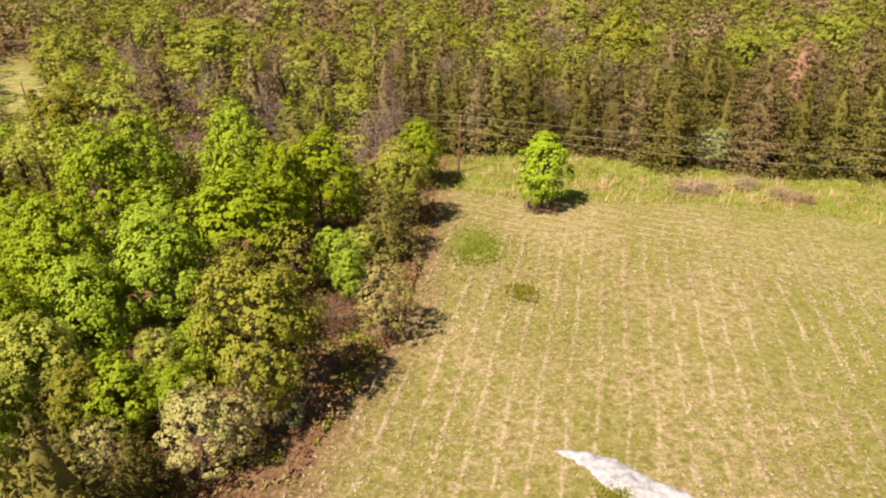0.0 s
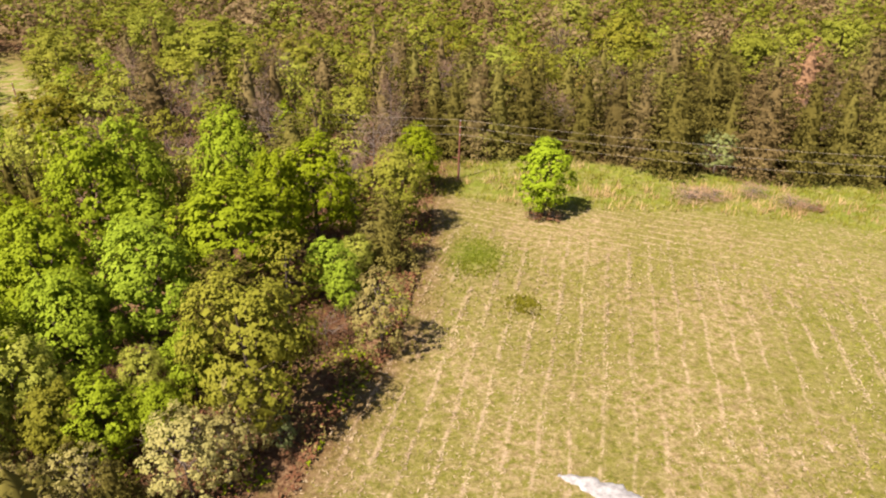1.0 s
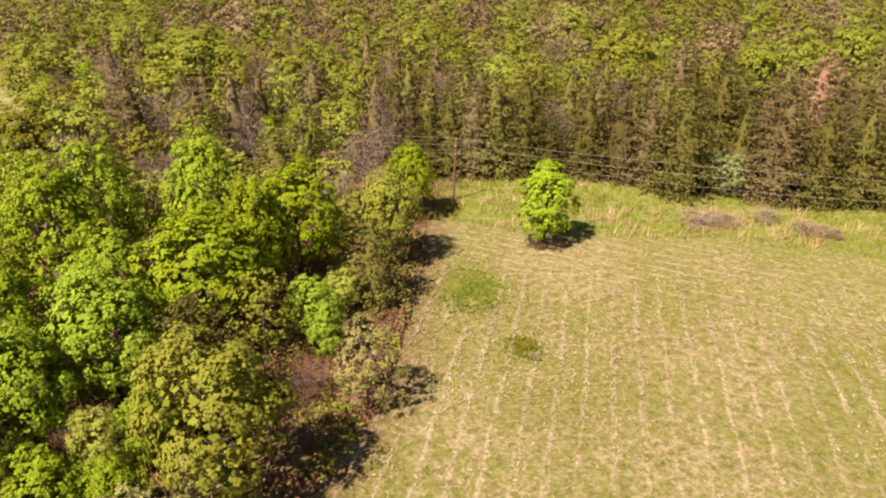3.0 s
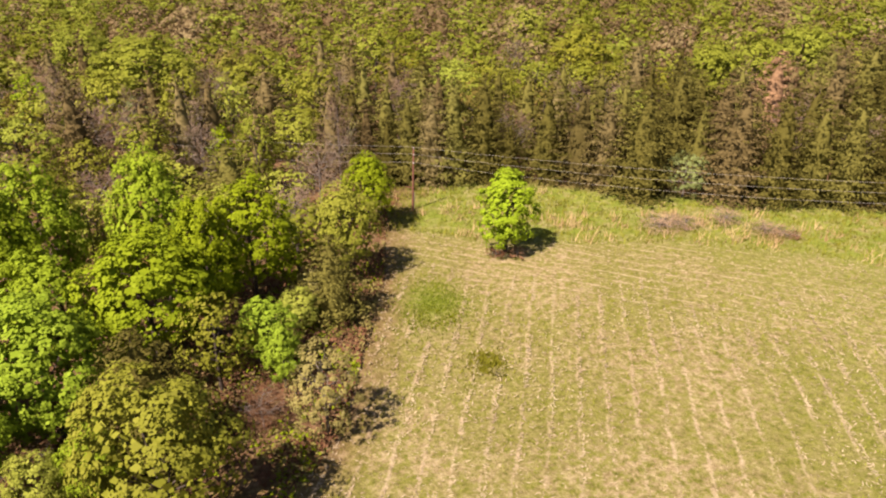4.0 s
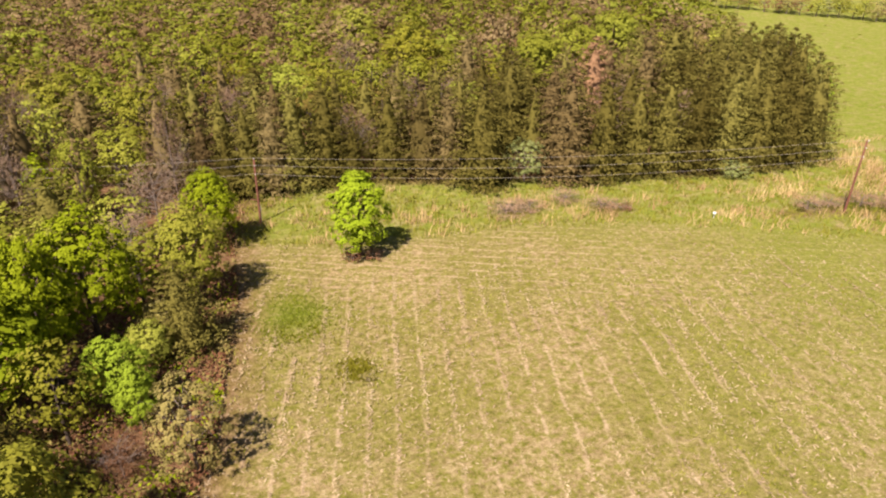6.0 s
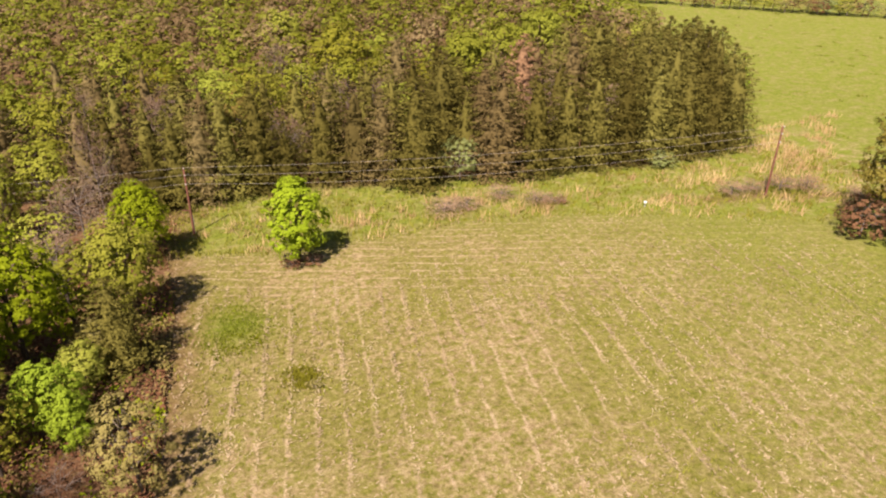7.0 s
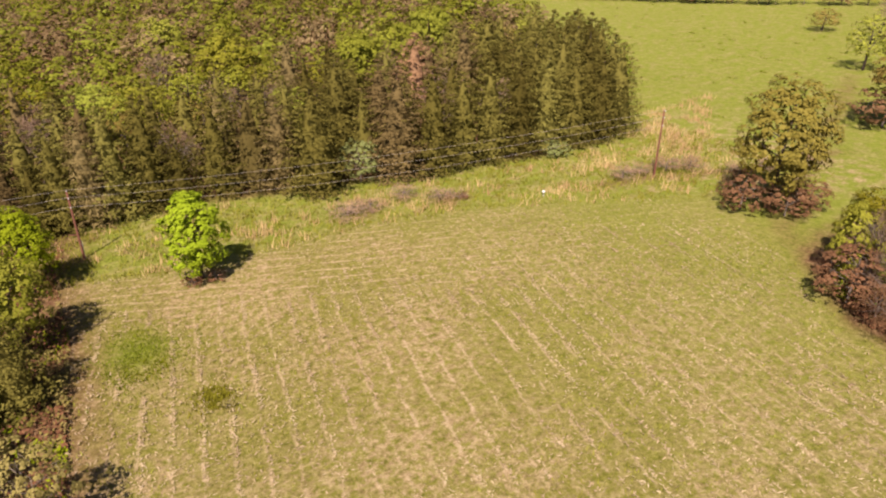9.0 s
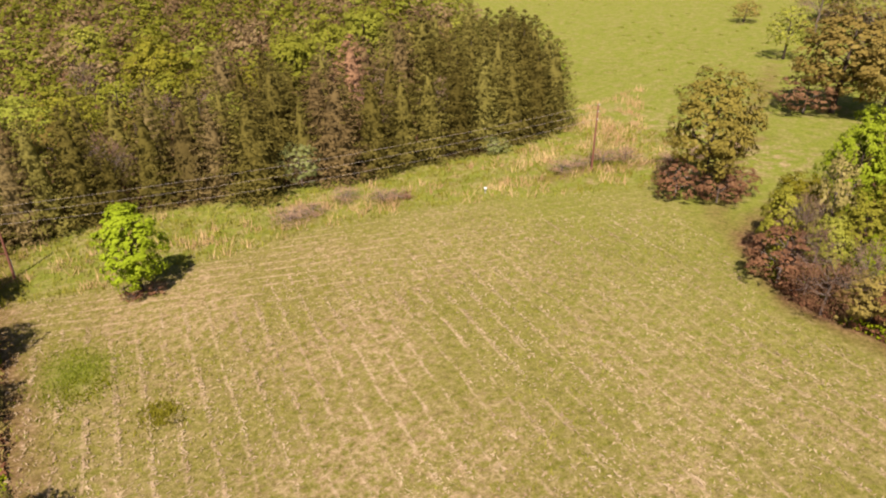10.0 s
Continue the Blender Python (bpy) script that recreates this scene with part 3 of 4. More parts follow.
WOODS_LEFT = [
    ('yellow_tree', -59.3, 125.8, 11, 3.4), ('yellow_tree', -63.8, 121.0, 10, 2.9), ('bare_tree', -49.3, 113.7, 12, 3.1), ('pale_shrub', -40.4, 118.0, 9, 2.5),
    ('bare_tree', -36.7, 103.3, 8, 4.1), ('spring_tree', -42.6, 131.9, 16, 9.3), ('spring_tree', -22.0, 134.6, 14, 5.1), ('olive_oak', -23.2, 109.8, 14, 4.0),
    ('bare_tree', -29.0, 122.8, 14, 3.4), ('spring_tree', -59.6, 149.4, 15, 5.8), ('bare_tree', -7.4, 98.6, 14, 2.9), ('tan_shrub', -5.4, 101.1, 10, 1.7),
    ('spring_tree', -17.2, 94.1, 13, 2.7), ('yellow_tree', -23.2, 100.9, 9, 2.3), ('olive_oak', -11.4, 116.6, 15, 4.2), ('bare_tree', 0.6, 114.9, 13, 3.7),
    ('spring_tree', -3.7, 144.7, 15, 5.6), ('olive_oak', -69.7, 129.2, 14, 6.1),
]
WOODS_PINE = [
    ('spruce', 25.5, 99.4, 13.8, 5.1), ('pine', 32.1, 93.4, 14.7, 5.4), ('pale_shrub', 38.1, 92.6, 6.4, 3.3), ('brown_pine', 43.8, 91.7, 15.2, 5.4),
    ('pine', 48.4, 90.1, 15.0, 4.9), ('pine', 53.3, 90.0, 13.6, 4.6), ('pine', 57.6, 89.6, 14.2, 4.6), ('pine', 62.1, 88.6, 14.6, 4.5),
    ('pine', 66.5, 87.8, 14.4, 4.6), ('pine', 71.2, 87.0, 14.5, 4.6), ('pine', 76.2, 86.6, 13.2, 4.5), ('pine', 80.8, 87.4, 14.2, 4.5),
    ('pale_shrub', 66.0, 84.4, 2.3, 2.4), ('pine', -0.9, 100.0, 9.8, 2.9), ('pine', 1.8, 100.3, 13.4, 3.6), ('brown_pine', 5.1, 99.8, 13.6, 3.5),
    ('pine', 8.1, 100.6, 15.5, 4.0), ('pine', 12.3, 101.0, 15.1, 4.2), ('pine', 15.7, 99.6, 9.4, 2.6), ('pine', 21.0, 100.4, 13.4, 4.1),
    ('brown_pine', 28.6, 97.6, 13.0, 3.8), ('brown_pine', -3.7, 101.2, 11.8, 3.1),
]
CORNER_PINES = [
    ('pine', 84.0, 92.6, 14.5, 4.5), ('pine', 78.6, 92.6, 16.0, 4.6), ('pine', 73.4, 92.8, 16.2, 4.5), ('pine', 86.6, 98.4, 16.0, 4.6),
    ('pine', 75.4, 98.4, 16.5, 4.4), ('pine', 70.2, 99.6, 16.0, 4.3), ('pine', 84.4, 105.0, 16.5, 4.5), ('pine', 78.8, 105.2, 16.0, 4.5), ('pine', 87.0, 111.5, 16.0, 4.5),
    ('pine', 81.4, 98.6, 16.5, 4.6), ('pine', 89.6, 104.2, 16.0, 4.6), ('pine', 68.4, 93.2, 16.0, 4.4), ('pine', 92.6, 111.0, 15.5, 4.8),
]
WOODS_BACK = [
    ('red_pine', 55.0, 106.5, 16.6, 5.4), ('spring_tree', 55.3, 128.4, 15, 6.2), ('spring_tree', 64.1, 131.0, 15, 4.7), ('yellow_oak', 35.2, 142.0, 15, 6.5),
    ('spring_tree', 76.0, 137.4, 16, 5.7), ('spring_tree', 88.8, 113.8, 14, 3.2), ('olive_oak', 29.8, 172.0, 14, 5.7), ('bare_tree', 22.7, 143.5, 14, 3.8),
    ('pine', 12.7, 105.5, 13, 3.0), ('pine', 77.5, 118.9, 16, 5.9), ('pine', 89.3, 119.6, 16, 5.5), ('pine', 89.1, 108.0, 16, 5.1),
    ('brown_pine', 67.9, 112.0, 16, 4.8), ('pine', 31.5, 101.4, 14, 3.5), ('pine', 44.7, 112.8, 14, 4.4),
]
RIGHT = [
    ('bud_oak', 73.2, 54.0, 16.2, 5.6), ('dark_shrub', 70.2, 55.6, 5.2, 3.2), ('dark_shrub', 72.6, 51.4, 4.8, 3.0), ('dark_shrub', 75.6, 50.6, 4.2, 2.6), ('dark_shrub', 60.1, 36.5, 5.9, 3.6), ('bare_brush', 57.7, 31.1, 5.8, 3.4),
    ('tan_shrub', 64.7, 35.3, 12.9, 2.5), ('yellow_oak', 67.2, 39.6, 9.0, 3.0), ('maple', 71.9, 37.0, 15.2, 3.5), ('yellow_oak', 76.1, 35.0, 15.1, 3.1),
    ('rust_oak', 58.8, 27.6, 5.5, 2.8), ('olive_oak', 64.8, 32.2, 10.0, 2.8), ('dark_shrub', 59.0, 24.8, 6.3, 3.1), ('olive_oak', 66.1, 28.2, 12.4, 3.4),
    ('pale_shrub', 62.1, 30.4, 3.0, 1.1), ('olive_oak', 61.5, 33.5, 8.0, 2.2), ('maple', 60.8, 29.5, 7.5, 2.0), ('yellow_oak', 63.0, 38.6, 8.5, 2.4),
    ('bare_tree', 59.6, 33.6, 8.0, 2.4), ('bare_tree', 58.8, 29.2, 8.0, 2.3), ('bare_tree', 62.5, 36.5, 9.5, 2.4),
]
RIGHT_FAR = [
    ('rust_oak', 116.8, 60.0, 17.2, 8.4), ('olive_oak', 148.0, 85.9, 12.1, 4.9), ('dark_shrub', 113.9, 63.1, 7.0, 5.0), ('rust_oak', 117.1, 52.7, 15.7, 5.9),
    ('bare_tree', 137.6, 64.4, 17.6, 6.0), ('rust_oak', 182.1, 116.5, 6.1, 4.5), ('olive_oak', 93.6, 38.0, 15.8, 5.3), ('maple', 95.1, 100.2, 9.0, 1.5),
    ('bare_tree', 177.9, 95.0, 14.2, 8.1), ('olive_oak', 196.8, 96.1, 16.3, 10.0),
]

grow("lone", 12.1, 77.1, 10.7, 3.5)
for x, y in ((10.9, 76.0), (13.2, 75.9)):
    grow("dark_shrub", x, y, 1.5, 1.3, False, "shrubs at the foot of the lone tree", "low dark brown shrub at the foot of a tree")
PLACED.append((12.1, 77.1, 3.2))
plant(STRIP_FIELD, True, "trees of the strip along the field")
plant(STRIP_INNER, True, "trees of the strip along the field")
plant(STRIP_FRONT, True, "trees of the strip along the field")
plant(LEFT_FAR, False, "trees of the strip along the field")
plant(WOODS_LEFT, False, "trees of the mixed woods")
plant(WOODS_PINE, True, "pines along the edge of the woods")
plant(CORNER_PINES, True, "pines along the edge of the woods")
plant(WOODS_BACK, False, "trees of the mixed woods")
plant(RIGHT, True, "trees of the thicket")
plant(RIGHT_FAR, False, "trees by the pasture")


# ---- the woods between them ----
def free(x, y, gap):
    return all((x - a) ** 2 + (y - b) ** 2 > (gap + 0.64 * r) ** 2 for a, b, r in PLACED)


def in_clearing(x, y):
    return ((x + 0.66 * y - 7) / 9) ** 2 + ((y - 135) / 38) ** 2 < 1


def in_woods(x, y):
    if y > float(back_edge(x)) + 8 and x < float(woods_right(y)) - 2 and x > -6:
        return True
    return x <= float(left_edge(y)) - 6 and y > 24 and not in_clearing(x, y)


def in_view(x, y):
    """Within the fan of country that the walk overlooks."""
    return -0.76 * y - 8 < x < 1.6 * y + 10


rng = random.Random(5)
FAR_TREES = []
for row in range(61):
    for col in range(88):
        x = -190 + col * 4.0 + rng.uniform(-1.9, 1.9) + (row % 2) * 2.0
        y = 26 + row * 4.0 + rng.uniform(-1.9, 1.9)
        if not (in_woods(x, y) and in_view(x, y)) or math.hypot(x, y - 10) > 262:
            continue
        edge = float(back_edge(x))
        pines = x > -8 and y < edge + 22 + 10 * noise.noise((x * 0.05, y * 0.05, 1.0)) or (x > 40 and y < 128)
        pick = rng.random() + 0.25 * noise.noise((x * 0.04, y * 0.04, 5.0))
        if pines:
            kind = "pine" if pick < 0.62 else "brown_pine" if pick < 0.84 else "rust_oak" if pick < 0.9 else "bare_tree"
        elif x > -30 and y < 128:
            kind = "spring_tree" if pick < 0.14 else "olive_oak" if pick < 0.3 else "rust_oak" if pick < 0.46 else "bare_tree" if pick < 0.7 else "brown_pine" if pick < 0.84 else "pine"
        else:
            kind = "spring_tree" if pick < 0.3 else "olive_oak" if pick < 0.56 else "yellow_oak" if pick < 0.68 else "rust_oak" if pick < 0.76 else "bare_tree" if pick < 0.94 else "brown_pine"
        h = {"pine": 14.0, "brown_pine": 13.5, "bare_tree": 11.5}.get(kind, 12.0) * rng.uniform(0.78, 1.14)
        r = {"pine": 4.3, "brown_pine": 4.0, "bare_tree": 3.6}.get(kind, 4.4) * rng.uniform(0.7, 1.4)
        if y < 90:
            h *= 0.8
        if not free(x, y, (0.5 if kind in ("pine", "brown_pine") else 0.6) * r):
            continue
        if y > 142 or x < -80:
            FAR_TREES.append((kind, x, y, h, r))
            PLACED.append((x, y, r))
        else:
            grow(kind, x, y, h, r, False, "trees of the mixed woods")
            PLACED.append((x, y, r))


def far_woods():
    """Everything beyond, joined kind by kind."""
    protos = {}
    gathered = {"far_green": [], "far_brown": [], "far_pine": []}
    tints = {key: [] for key in gathered}
    spin = random.Random(8)
    for k, (kind, x, y, h, r) in enumerate(FAR_TREES):
        stuff = "far_pine" if kind in ("pine",) else "far_brown" if kind in ("bare_tree", "brown_pine", "rust_oak") else "far_green"
        key = (stuff, k % 3)
        if key not in protos:
            g = np.random.default_rng(k)
            if stuff == "far_pine":
                protos[key] = joined([inner_cone(g, 14, 3, 0.8, 0.6), conifer_crown(g, 14, 3, 0.8, 10, 7, 2, 3, 0.28)])
            else:
                protos[key] = broadleaf_crown(g, 12, 3.6, 1.0, 10, 6, 8, 0.24, 0.3, 9, 0.75)
            protos[key] = (protos[key][0] / ((3, 3, 14) if stuff == "far_pine" else (3.6, 3.6, 12)), protos[key][1])
        v, f = protos[key]
        a = spin.uniform(0, 6.28)
        tints[stuff].append(np.full(len(v), spin.random(), np.float32))
        v = v * (r * 1.1, r * 1.1, h)
        v = np.stack([v[:, 0] * math.cos(a) - v[:, 1] * math.sin(a) + x, v[:, 0] * math.sin(a) + v[:, 1] * math.cos(a) + y, v[:, 2] + ground_z(x, y)], 1)
        gathered[stuff].append((v, f))
    words = {"far_green": "distant green broadleaf woods on the valley side", "far_brown": "distant brown half-bare woods on the valley side", "far_pine": "distant olive-brown pine woods on the valley side"}
    for stuff, pieces in gathered.items():
        if pieces:
            me = mesh_from(stuff, *joined(pieces), LEAF[stuff], True)
            me.attributes.new("tint", "FLOAT", "POINT").data.foreach_set("value", np.concatenate(tints[stuff]))
            tagged(new("distant_woods", me), words[stuff], "woods", kind="stuff")


far_woods()


# ---- power line ----
def rounded_post(radius_low, radius_high, h, sides=10):
    zs = np.array([-0.6, 0.0, h * 0.5, h - 0.05, h])
    rs = np.interp(zs, [0, h], [radius_low, radius_high])
    rs[-1] *= 0.6
    v, f = tube(np.stack([0 * zs, 0 * zs, zs], 1), rs, sides)
    return v, f


def utility_pole(x, y, h, lean, crossbar):
    thing = empty("utility_pole", "slender red-brown wooden utility pole carrying wires", "pole", "poles of the power line")
    part("shaft", mesh_from("shaft", *rounded_post(0.15, 0.10, h), POLE_WOOD, True), thing)
    for z in (h - 0.1, h - 1.0, h - 2.1):
        v, f = tube([(0, -0.16, z), (0, -0.2, z + 0.08), (0, -0.2, z + 0.16)], [0.05, 0.07, 0.04], 8)
        part("insulator", mesh_from("insulator", v, f, PALE, True), thing, "pale porcelain insulator")
    v, f = tube([(0.14, 0.0, -0.2), (0.15, 0.0, 2.4)], [0.05, 0.045], 6)
    part("cable_guard", mesh_from("cable_guard", v, f, PALE, True), thing, "pale cable guard at the foot")
    if crossbar:
        v, f = tube([(-0.9, 0, h * 0.38), (0.0, 0, h * 0.36)], [0.06, 0.06], 6)
        part("bracket", mesh_from("bracket", v, f, POLE_WOOD, True), thing)
    thing.matrix_basis = pose(x, y, ground_z(x, y), *lean, 0)
    return thing


def plain(name, a, b, scale, rough=0.7, metal=0.0):
    m, nodes, links = material(name)
    geo = nodes.new("ShaderNodeNewGeometry")
    n = noise_node(nodes, links, scale, 5.0, 0.65, geo.outputs["Position"])
    finish(nodes, links, ramp_node(nodes, links, n, [(0.3, a), (0.7, b)]), rough, n, 0.02)
    nodes["Principled BSDF"].inputs["Metallic"].default_value = metal
    return m


PALE = plain("pale_paint", (0.62, 0.60, 0.55), (0.8, 0.78, 0.74), 8.0)
WIRE = plain("weathered_wire", (0.36, 0.31, 0.25), (0.48, 0.42, 0.34), 3.0, 0.7, 0.0)
POLES = [(-68.0, 111.0, 8.6), (2.2, 90.1, 8.5), (70.2, 69.1, 9.4)]
utility_pole(*POLES[0], (0, 0), False)
utility_pole(*POLES[1], (0, 1.5), True)
utility_pole(*POLES[2], (0, 0), False)


def wire(a, b, drop, sag):
    pa = np.array([a[0], a[1], ground_z(a[0], a[1]) + a[2] - drop])
    pb = np.array([b[0], b[1], ground_z(b[0], b[1]) + b[2] - drop])
    s = np.linspace(0, 1, 25)[:, None]
    line = pa + (pb - pa) * s + np.array([0, -0.2, 0.1]) - np.array([0, 0, 1.0]) * 4 * sag * s * (1 - s)
    v, f = tube(line, np.full(25, 0.011), 5)
    tagged(new("overhead_wire", mesh_from("overhead_wire", v, f, WIRE, True)), "thin grey power line strung between wooden poles", "wire", "wires of the power line")


for a, b in zip(POLES, POLES[1:]):
    for drop, sag in ((0.0, 1.0), (0.9, 1.3), (2.0, 1.5)):
        wire(a, b, drop, sag)


# ---- low growth, brush and small things ----
ASH = plain("white_ash", (0.19, 0.18, 0.17), (0.44, 0.42, 0.40), 2.2, 0.95)
STRAW = leaf_material("straw", (0.28, 0.21, 0.11), (0.38, 0.3, 0.175), (0.48, 0.39, 0.25), patch=0.2, through_light=0.1)
BLADE = leaf_material("grass_blade", (0.16, 0.175, 0.02), (0.23, 0.235, 0.034), (0.30, 0.29, 0.06), patch=0.2)
DRY_BLADE = leaf_material("dry_blade", (0.36, 0.25, 0.105), (0.52, 0.385, 0.18), (0.64, 0.50, 0.26), patch=0.2, through_light=0.2)


def ash_mound():
    """A long low heap of whitish ash and lime with a ragged rim."""
    a, b = np.array([7.6, 34.3]), np.array([15.6, 29.0])
    n, k = 46, 15
    along = (b - a) / np.linalg.norm(b - a)
    side = np.array([-along[1], along[0]])
    verts = []
    for i in range(n):
        u = i / (n - 1)
        c = a + (b - a) * u + side * 0.35 * math.sin(u * 7)
        wide = (0.15 + 1.35 * min(1, u * 2.2)) * (1 - max(0, u - 0.85) * 5) + 0.35 * noise.noise((u * 9, 0, 2.0))
        for j in range(k):
            w = 2 * j / (k - 1) - 1
            reach = max(0.08, wide + 0.3 * noise.noise((u * 24, w, 7.0)))
            x, y = c + side * w * reach
            z = 0.02 + 0.32 * (1 - w * w) * min(1, 6 * u, 6 * (1 - u)) * (0.7 + 0.8 * noise.noise((x * 1.3, y * 1.3, 1.0)))
            verts.append((x, y, ground_z(x, y) + z + (-0.22 if abs(w) == 1 else 0.08)))
    i = np.arange(n * k).reshape(n, k)
    faces = np.stack([i[:-1, :-1], i[1:, :-1], i[1:, 1:], i[:-1, 1:]], -1).reshape(-1, 4)
    tagged(new("ash_mound", mesh_from("ash_mound", verts, faces, ASH, True)), "long low heap of whitish ash lying in the field", "heap")


ash_mound()


def blades(name, spots, count, height, width, mat, words, lean=0.35, spread=0.25, seed=1):
    """Tufts of upright blades at the spots, joined."""
    g = np.random.default_rng(seed)
    spots = np.repeat(np.asarray(spots, float), count, axis=0)
    n = len(spots)
    xy = spots + g.normal(size=(n, 2)) * spread
    z = land(xy[:, 0], xy[:, 1]) - 0.08
    foot = np.stack([xy[:, 0], xy[:, 1], z], 1)
    tilt = np.stack([g.normal(0.12, lean, n), g.normal(0.05, lean, n), np.ones(n)], 1)
    tall = (height * g.uniform(0.5, 1.25, n))[:, None]
    turn = g.uniform(0, np.pi, n)
    side = np.stack([np.cos(turn), np.sin(turn), 0 * turn], 1) * width
    tip = foot + tilt * tall
    v = np.stack([foot - side, foot + side, tip + side * 0.3, tip - side * 0.3], 1).reshape(-1, 3)
    tagged(new(name, mesh_from(name, v, np.arange(4 * n).reshape(n, 4), mat)), words, "grass", kind="stuff")


def scatter(n, box, keep, seed):
    g = np.random.default_rng(seed)
    x, y = g.uniform(box[0], box[1], n), g.uniform(box[2], box[3], n)
    ok = keep(x, y)
    return np.stack([x[ok], y[ok]], 1)


def row_spots(n, seed):
    """Places along the rows of cut straw."""
    g = np.random.default_rng(seed)
    a = radians(12.5)
    k = g.integers(-26, 30, n)
    u, v = k * 2.15 + 1.07 - 0.3 + g.normal(size=n) * 0.09, g.uniform(22, 74, n)
    x, y = u * math.cos(a) + v * math.sin(a), -u * math.sin(a) + v * math.cos(a)
    patch = np.array([noise.noise((p * 0.25, q * 0.25, 4.0)) for p, q in zip(x, y)])
    ok = (x > left_edge(y) + 1) & (y < mown_edge(x) - 8) & (x < right_edge(y) - 6) & (patch > -0.12)
    return np.stack([x[ok], y[ok]], 1)


def lying_straw():
    """Cut straw lying on the field, thickest along the rows."""
    g = np.random.default_rng(12)
    in_field = lambda x, y: (x > left_edge(y) + 0.5) & (y < mown_edge(x)) & (x < right_edge(y) - 2)  # noqa: E731
    spots = np.concatenate([row_spots(24000, 3), scatter(18000, (-14, 66, 20, 84), in_field, 4)])
    spots = spots[((spots[:, 0] - 3.6) / 3.0) ** 2 + ((spots[:, 1] - 66.8) / 4.0) ** 2 > 1]
    n = len(spots)
    c = np.stack([spots[:, 0], spots[:, 1], land(spots[:, 0], spots[:, 1]) + g.uniform(0.02, 0.14, n)], 1)
    v, f = leaf_quads(g, c, g.normal(size=(n, 3)) * 0.3 + (0, 0, 1), np.full(n, 0.055), 3.2)
    tagged(new("cut_straw", mesh_from("cut_straw", v, f, STRAW)), "pale cut straw strewn in rows over the field", "straw", kind="stuff")


lying_straw()
mown = lambda x, y: (x > left_edge(y)) & (y < mown_edge(x) + 3) & (x < right_edge(y) - 1)  # noqa: E731
blades("field_grass", scatter(9000, (-14, 70, 20, 86), mown, 21), 3, 0.22, 0.05, BLADE, "short green grass growing through the stubble", 0.5, 0.2, 5)
verge = lambda x, y: (y > mown_edge(x) - 1) & (y < back_edge(x) + 2)  # noqa: E731
blades("verge_grass", scatter(6500, (-2, 90, 55, 98), verge, 22), 5, 0.45, 0.07, BLADE, "long green grass of the unmown verge", 0.45, 0.35, 6)


def clumped(x, y):
    n = np.array([noise.noise((a * 0.16, b * 0.16, 2.0)) + 0.6 * noise.noise((a * 0.5, b * 0.5, 6.0)) for a, b in zip(x, y)])
    return (n > 0.12) & (y > mown_edge(x) - 1) & (y < back_edge(x) + 1)


blades("dry_grass", scatter(2000, (-2, 92, 55, 98), clumped, 23), 9, 0.95, 0.05, DRY_BLADE, "tall dry straw-coloured grass in tufts", 0.3, 0.4, 7)
pasture = lambda x, y: (x > 74 + (y - 72) * 0.9) & (x < 84 + (y - 72) * 1.3) & (np.sin(x * 0.7) * np.cos(y * 0.5) > -0.2)  # noqa: E731
blades("pasture_tufts", scatter(750, (66, 110, 68, 92), pasture, 24), 8, 0.9, 0.05, DRY_BLADE, "tall dry grass tufts in the green pasture", 0.3, 0.4, 8)

BRUSH_PILES = [
    ("dead_brush", 31.6, 83.0, 1.3, 3.2), ("dead_brush", 35.0, 83.4, 1.0, 2.4), ("dead_brush", 39.8, 83.6, 2.0, 2.6),
    ("dead_brush", 43.4, 80.4, 1.6, 2.2), ("dead_brush", 45.2, 79.6, 1.3, 1.8), ("dark_shrub", 46.0, 79.0, 0.8, 1.2),
]
for kind, x, y, h, r in BRUSH_PILES:
    grow(kind, x, y, h, r, False, "brush piles by the ditch", "low pinkish-brown heap of dead brush in the verge")
POLE_BRUSH = [(67.0, 71.5, 1.8, 2.4), (70.0, 71.4, 1.6, 2.2), (73.5, 70.0, 2.2, 2.6), (76.5, 68.5, 2.2, 2.4), (79.5, 63.5, 1.6, 2.2), (84.0, 62.0, 2.0, 2.6), (88.0, 60.5, 2.4, 2.6)]
for x, y, h, r in POLE_BRUSH:
    grow("dead_brush", x, y, h, r, False, "brush along the fence line", "low grey-pink leafless brush in the verge")
grow("tan_shrub", 8.1, 54.6, 0.7, 0.75, False, "", "small brown weed clump alone in the field")
g = np.random.default_rng(31)
blades("weed_grass", np.array([7.6, 56.2]) + g.normal(size=(260, 2)) * (0.8, 0.9), 4, 0.3, 0.05, LEAF["yellow"], "patch of taller yellow-green grass in the field", 0.4, 0.15, 9)
blades("heap_grass", np.array([11.3, 30.3]) + g.normal(size=(260, 2)) * (0.7, 0.5), 4, 0.4, 0.05, LEAF["yellow"], "yellow-green grass growing beside the ash heap", 0.4, 0.15, 10)


def marker_post(x, y, h):
    thing = empty("marker_post", "small white marker post standing in the verge", "post", "marker posts")
    part("stake", mesh_from("stake", *tube([(0, 0, -0.2), (0, 0, h)], [0.05, 0.045], 8), PALE, True), thing)
    part("cap", mesh_from("cap", *tube([(0, 0, h - 0.3), (0, 0, h - 0.25), (0, 0, h), (0, 0, h + 0.05)], [0.05, 0.2, 0.2, 0.05], 10), PALE, True), thing, "round white cap")
    thing.matrix_basis = pose(x, y, ground_z(x, y))


marker_post(54.5, 73.0, 0.8)

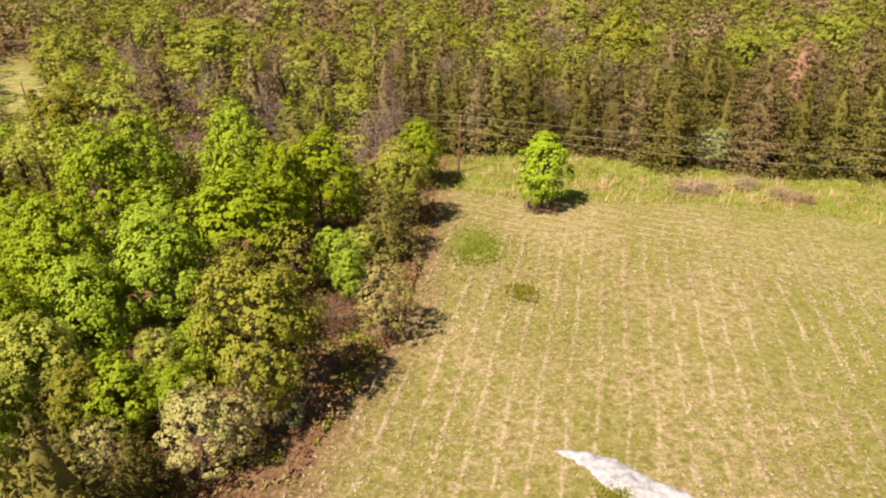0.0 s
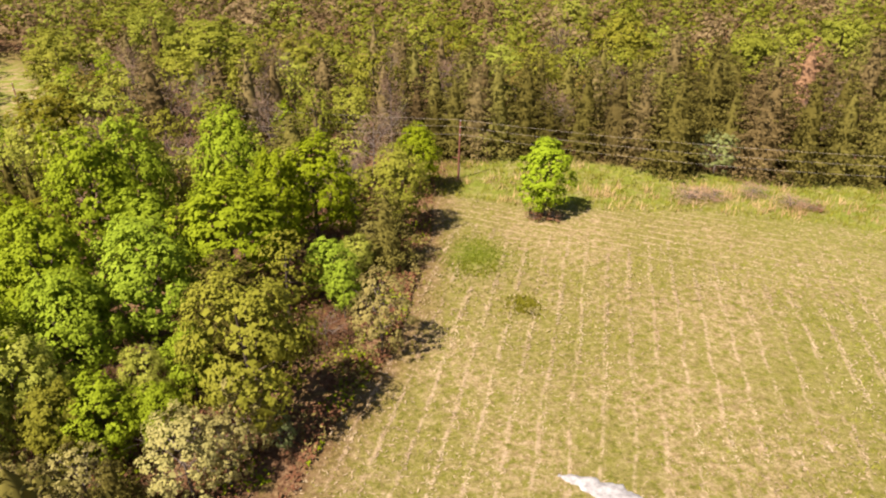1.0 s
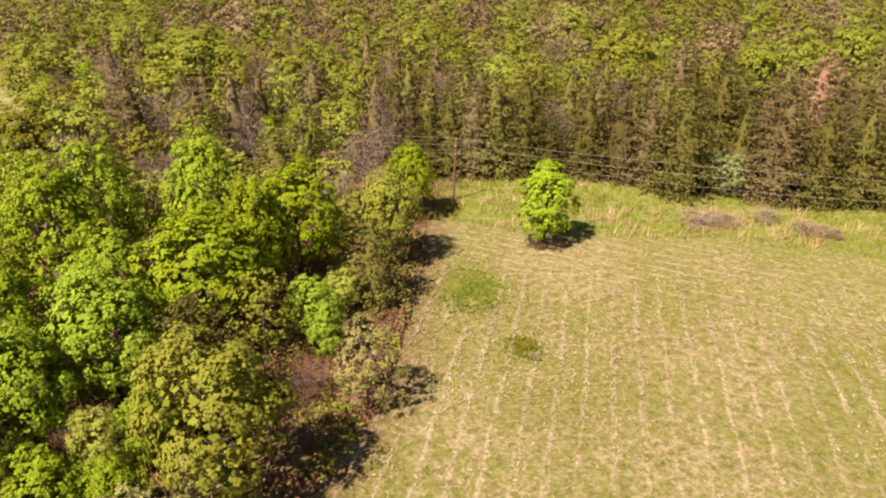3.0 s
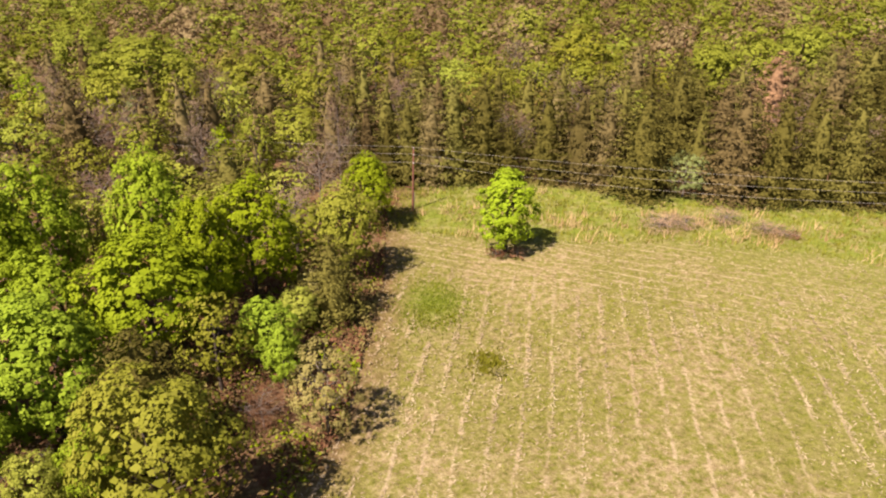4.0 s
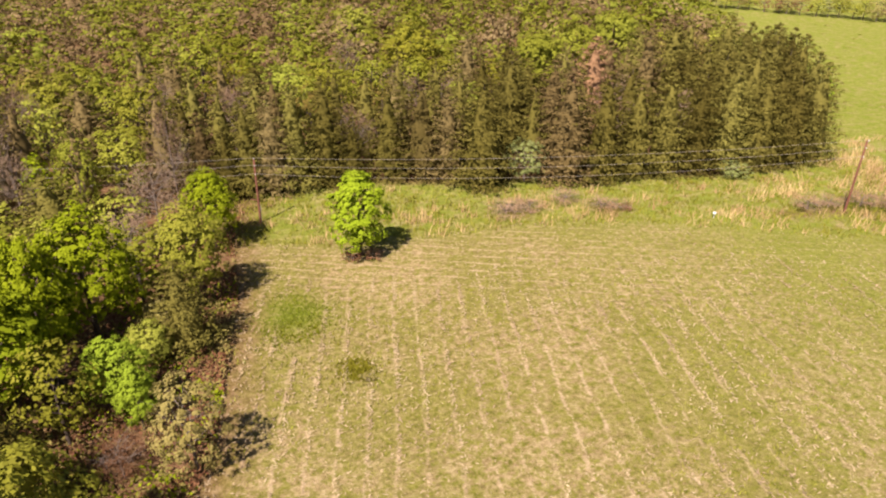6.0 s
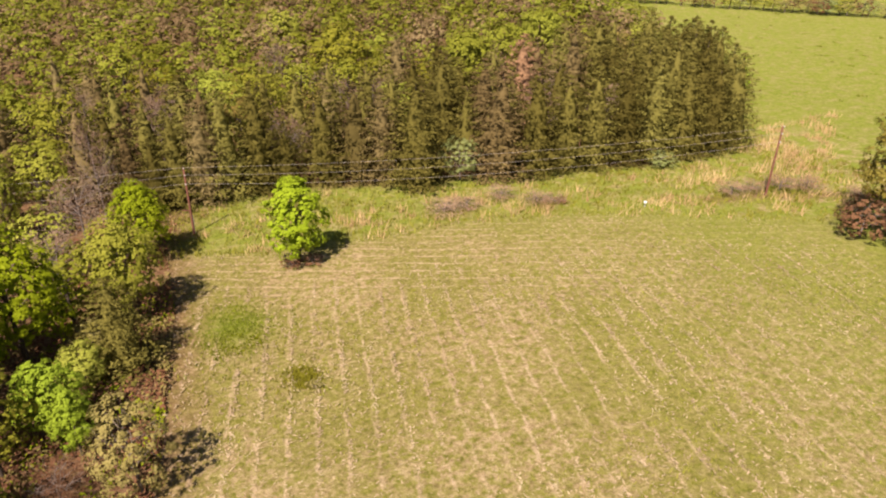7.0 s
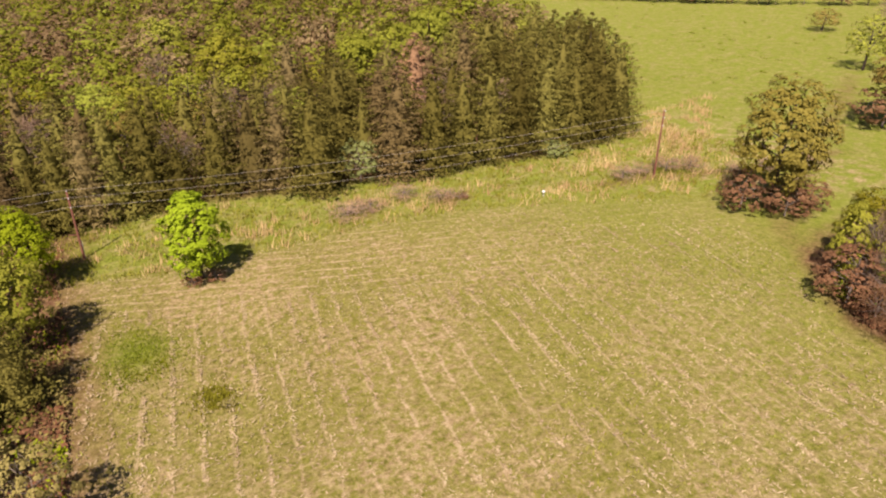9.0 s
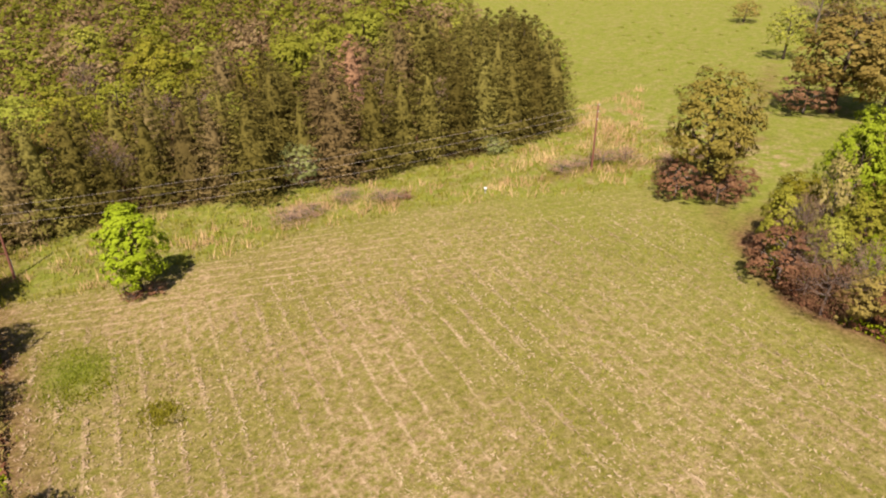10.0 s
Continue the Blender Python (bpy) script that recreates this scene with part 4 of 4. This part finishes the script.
# hedgerow across the pasture
hedge = random.Random(14)
for k in range(44):
    u = k / 43
    x = float(np.interp(u, [0, 0.35, 0.7, 1], [146, 184, 214, 262])) + hedge.uniform(-1, 1)
    y = float(np.interp(u, [0, 0.35, 0.7, 1], [222, 182, 148, 96])) + hedge.uniform(-1, 1)
    grow(hedge.choice(["tan_shrub", "pale_shrub", "dark_shrub", "olive_oak"]), x, y, hedge.uniform(4.5, 7.0), hedge.uniform(3.0, 4.2), False, "shrubs of the hedgerow", "grey-green shrub in a hedgerow across the pasture")


# ---- undergrowth under the strip and along the thicket ----
GREEN_BLADE = leaf_material("lush_blade", (0.09, 0.12, 0.008), (0.135, 0.165, 0.012), (0.18, 0.205, 0.02), patch=0.2)


def undergrowth(name, n, mat, words, seed, wanted):
    """Low tangled growth on the woodland floor, joined."""
    g = np.random.default_rng(seed)
    y = g.uniform(24, 94, n)
    x = left_edge(y) + 0.8 - g.uniform(0, 1, n) ** 1.3 * 20
    right = g.random(n) < 0.22
    y = np.where(right, g.uniform(16, 40, n), y)
    x = np.where(right, right_edge(y) + 1.2 + g.uniform(0, 1, n) ** 1.5 * 12, x)
    lie = np.array([noise.noise((a * 0.22, b * 0.22, seed * 1.0)) for a, b in zip(x, y)])
    ok = lie > wanted
    x, y, lie = x[ok], y[ok], lie[ok]
    z = land(x, y) + g.uniform(0.0, 1.0, len(x)) ** 1.6 * (0.35 + 1.6 * np.clip(lie - wanted, 0, 0.6))
    v, f = leaf_quads(g, np.stack([x, y, z], 1), g.normal(size=(len(x), 3)) * 0.6 + (-0.2, -0.2, 0.8), np.full(len(x), 0.13), 1.5)
    tagged(new(name, mesh_from(name, v, f, mat)), words, "undergrowth", kind="stuff")


undergrowth("dead_undergrowth", 17000, LEAF["brown"], "red-brown dead leaves and bramble under the trees", 41, -0.25)
undergrowth("dry_undergrowth", 16000, LEAF["tan"], "dry tan weeds along the edge of the trees", 42, 0.0)
undergrowth("green_undergrowth", 15000, LEAF["green"], "low green seedlings under the trees", 43, 0.08)
blades("clover_patch", np.array([3.6, 66.8]) + g.normal(size=(800, 2)) * (1.9, 2.5), 4, 0.2, 0.07, GREEN_BLADE, "patch of dark lush grass in the stubble", 0.5, 0.2, 11)

weeds = lambda x, y: (x > woods_right(y) + 4) & (y > 74) & (np.sin(x * 0.9 + y * 0.4) > 0.2)  # noqa: E731
blades("pasture_weeds", scatter(260, (86, 190, 74, 180), weeds, 25), 14, 0.4, 0.09, GREEN_BLADE, "dark weed tufts scattered over the pasture", 0.5, 0.45, 12)
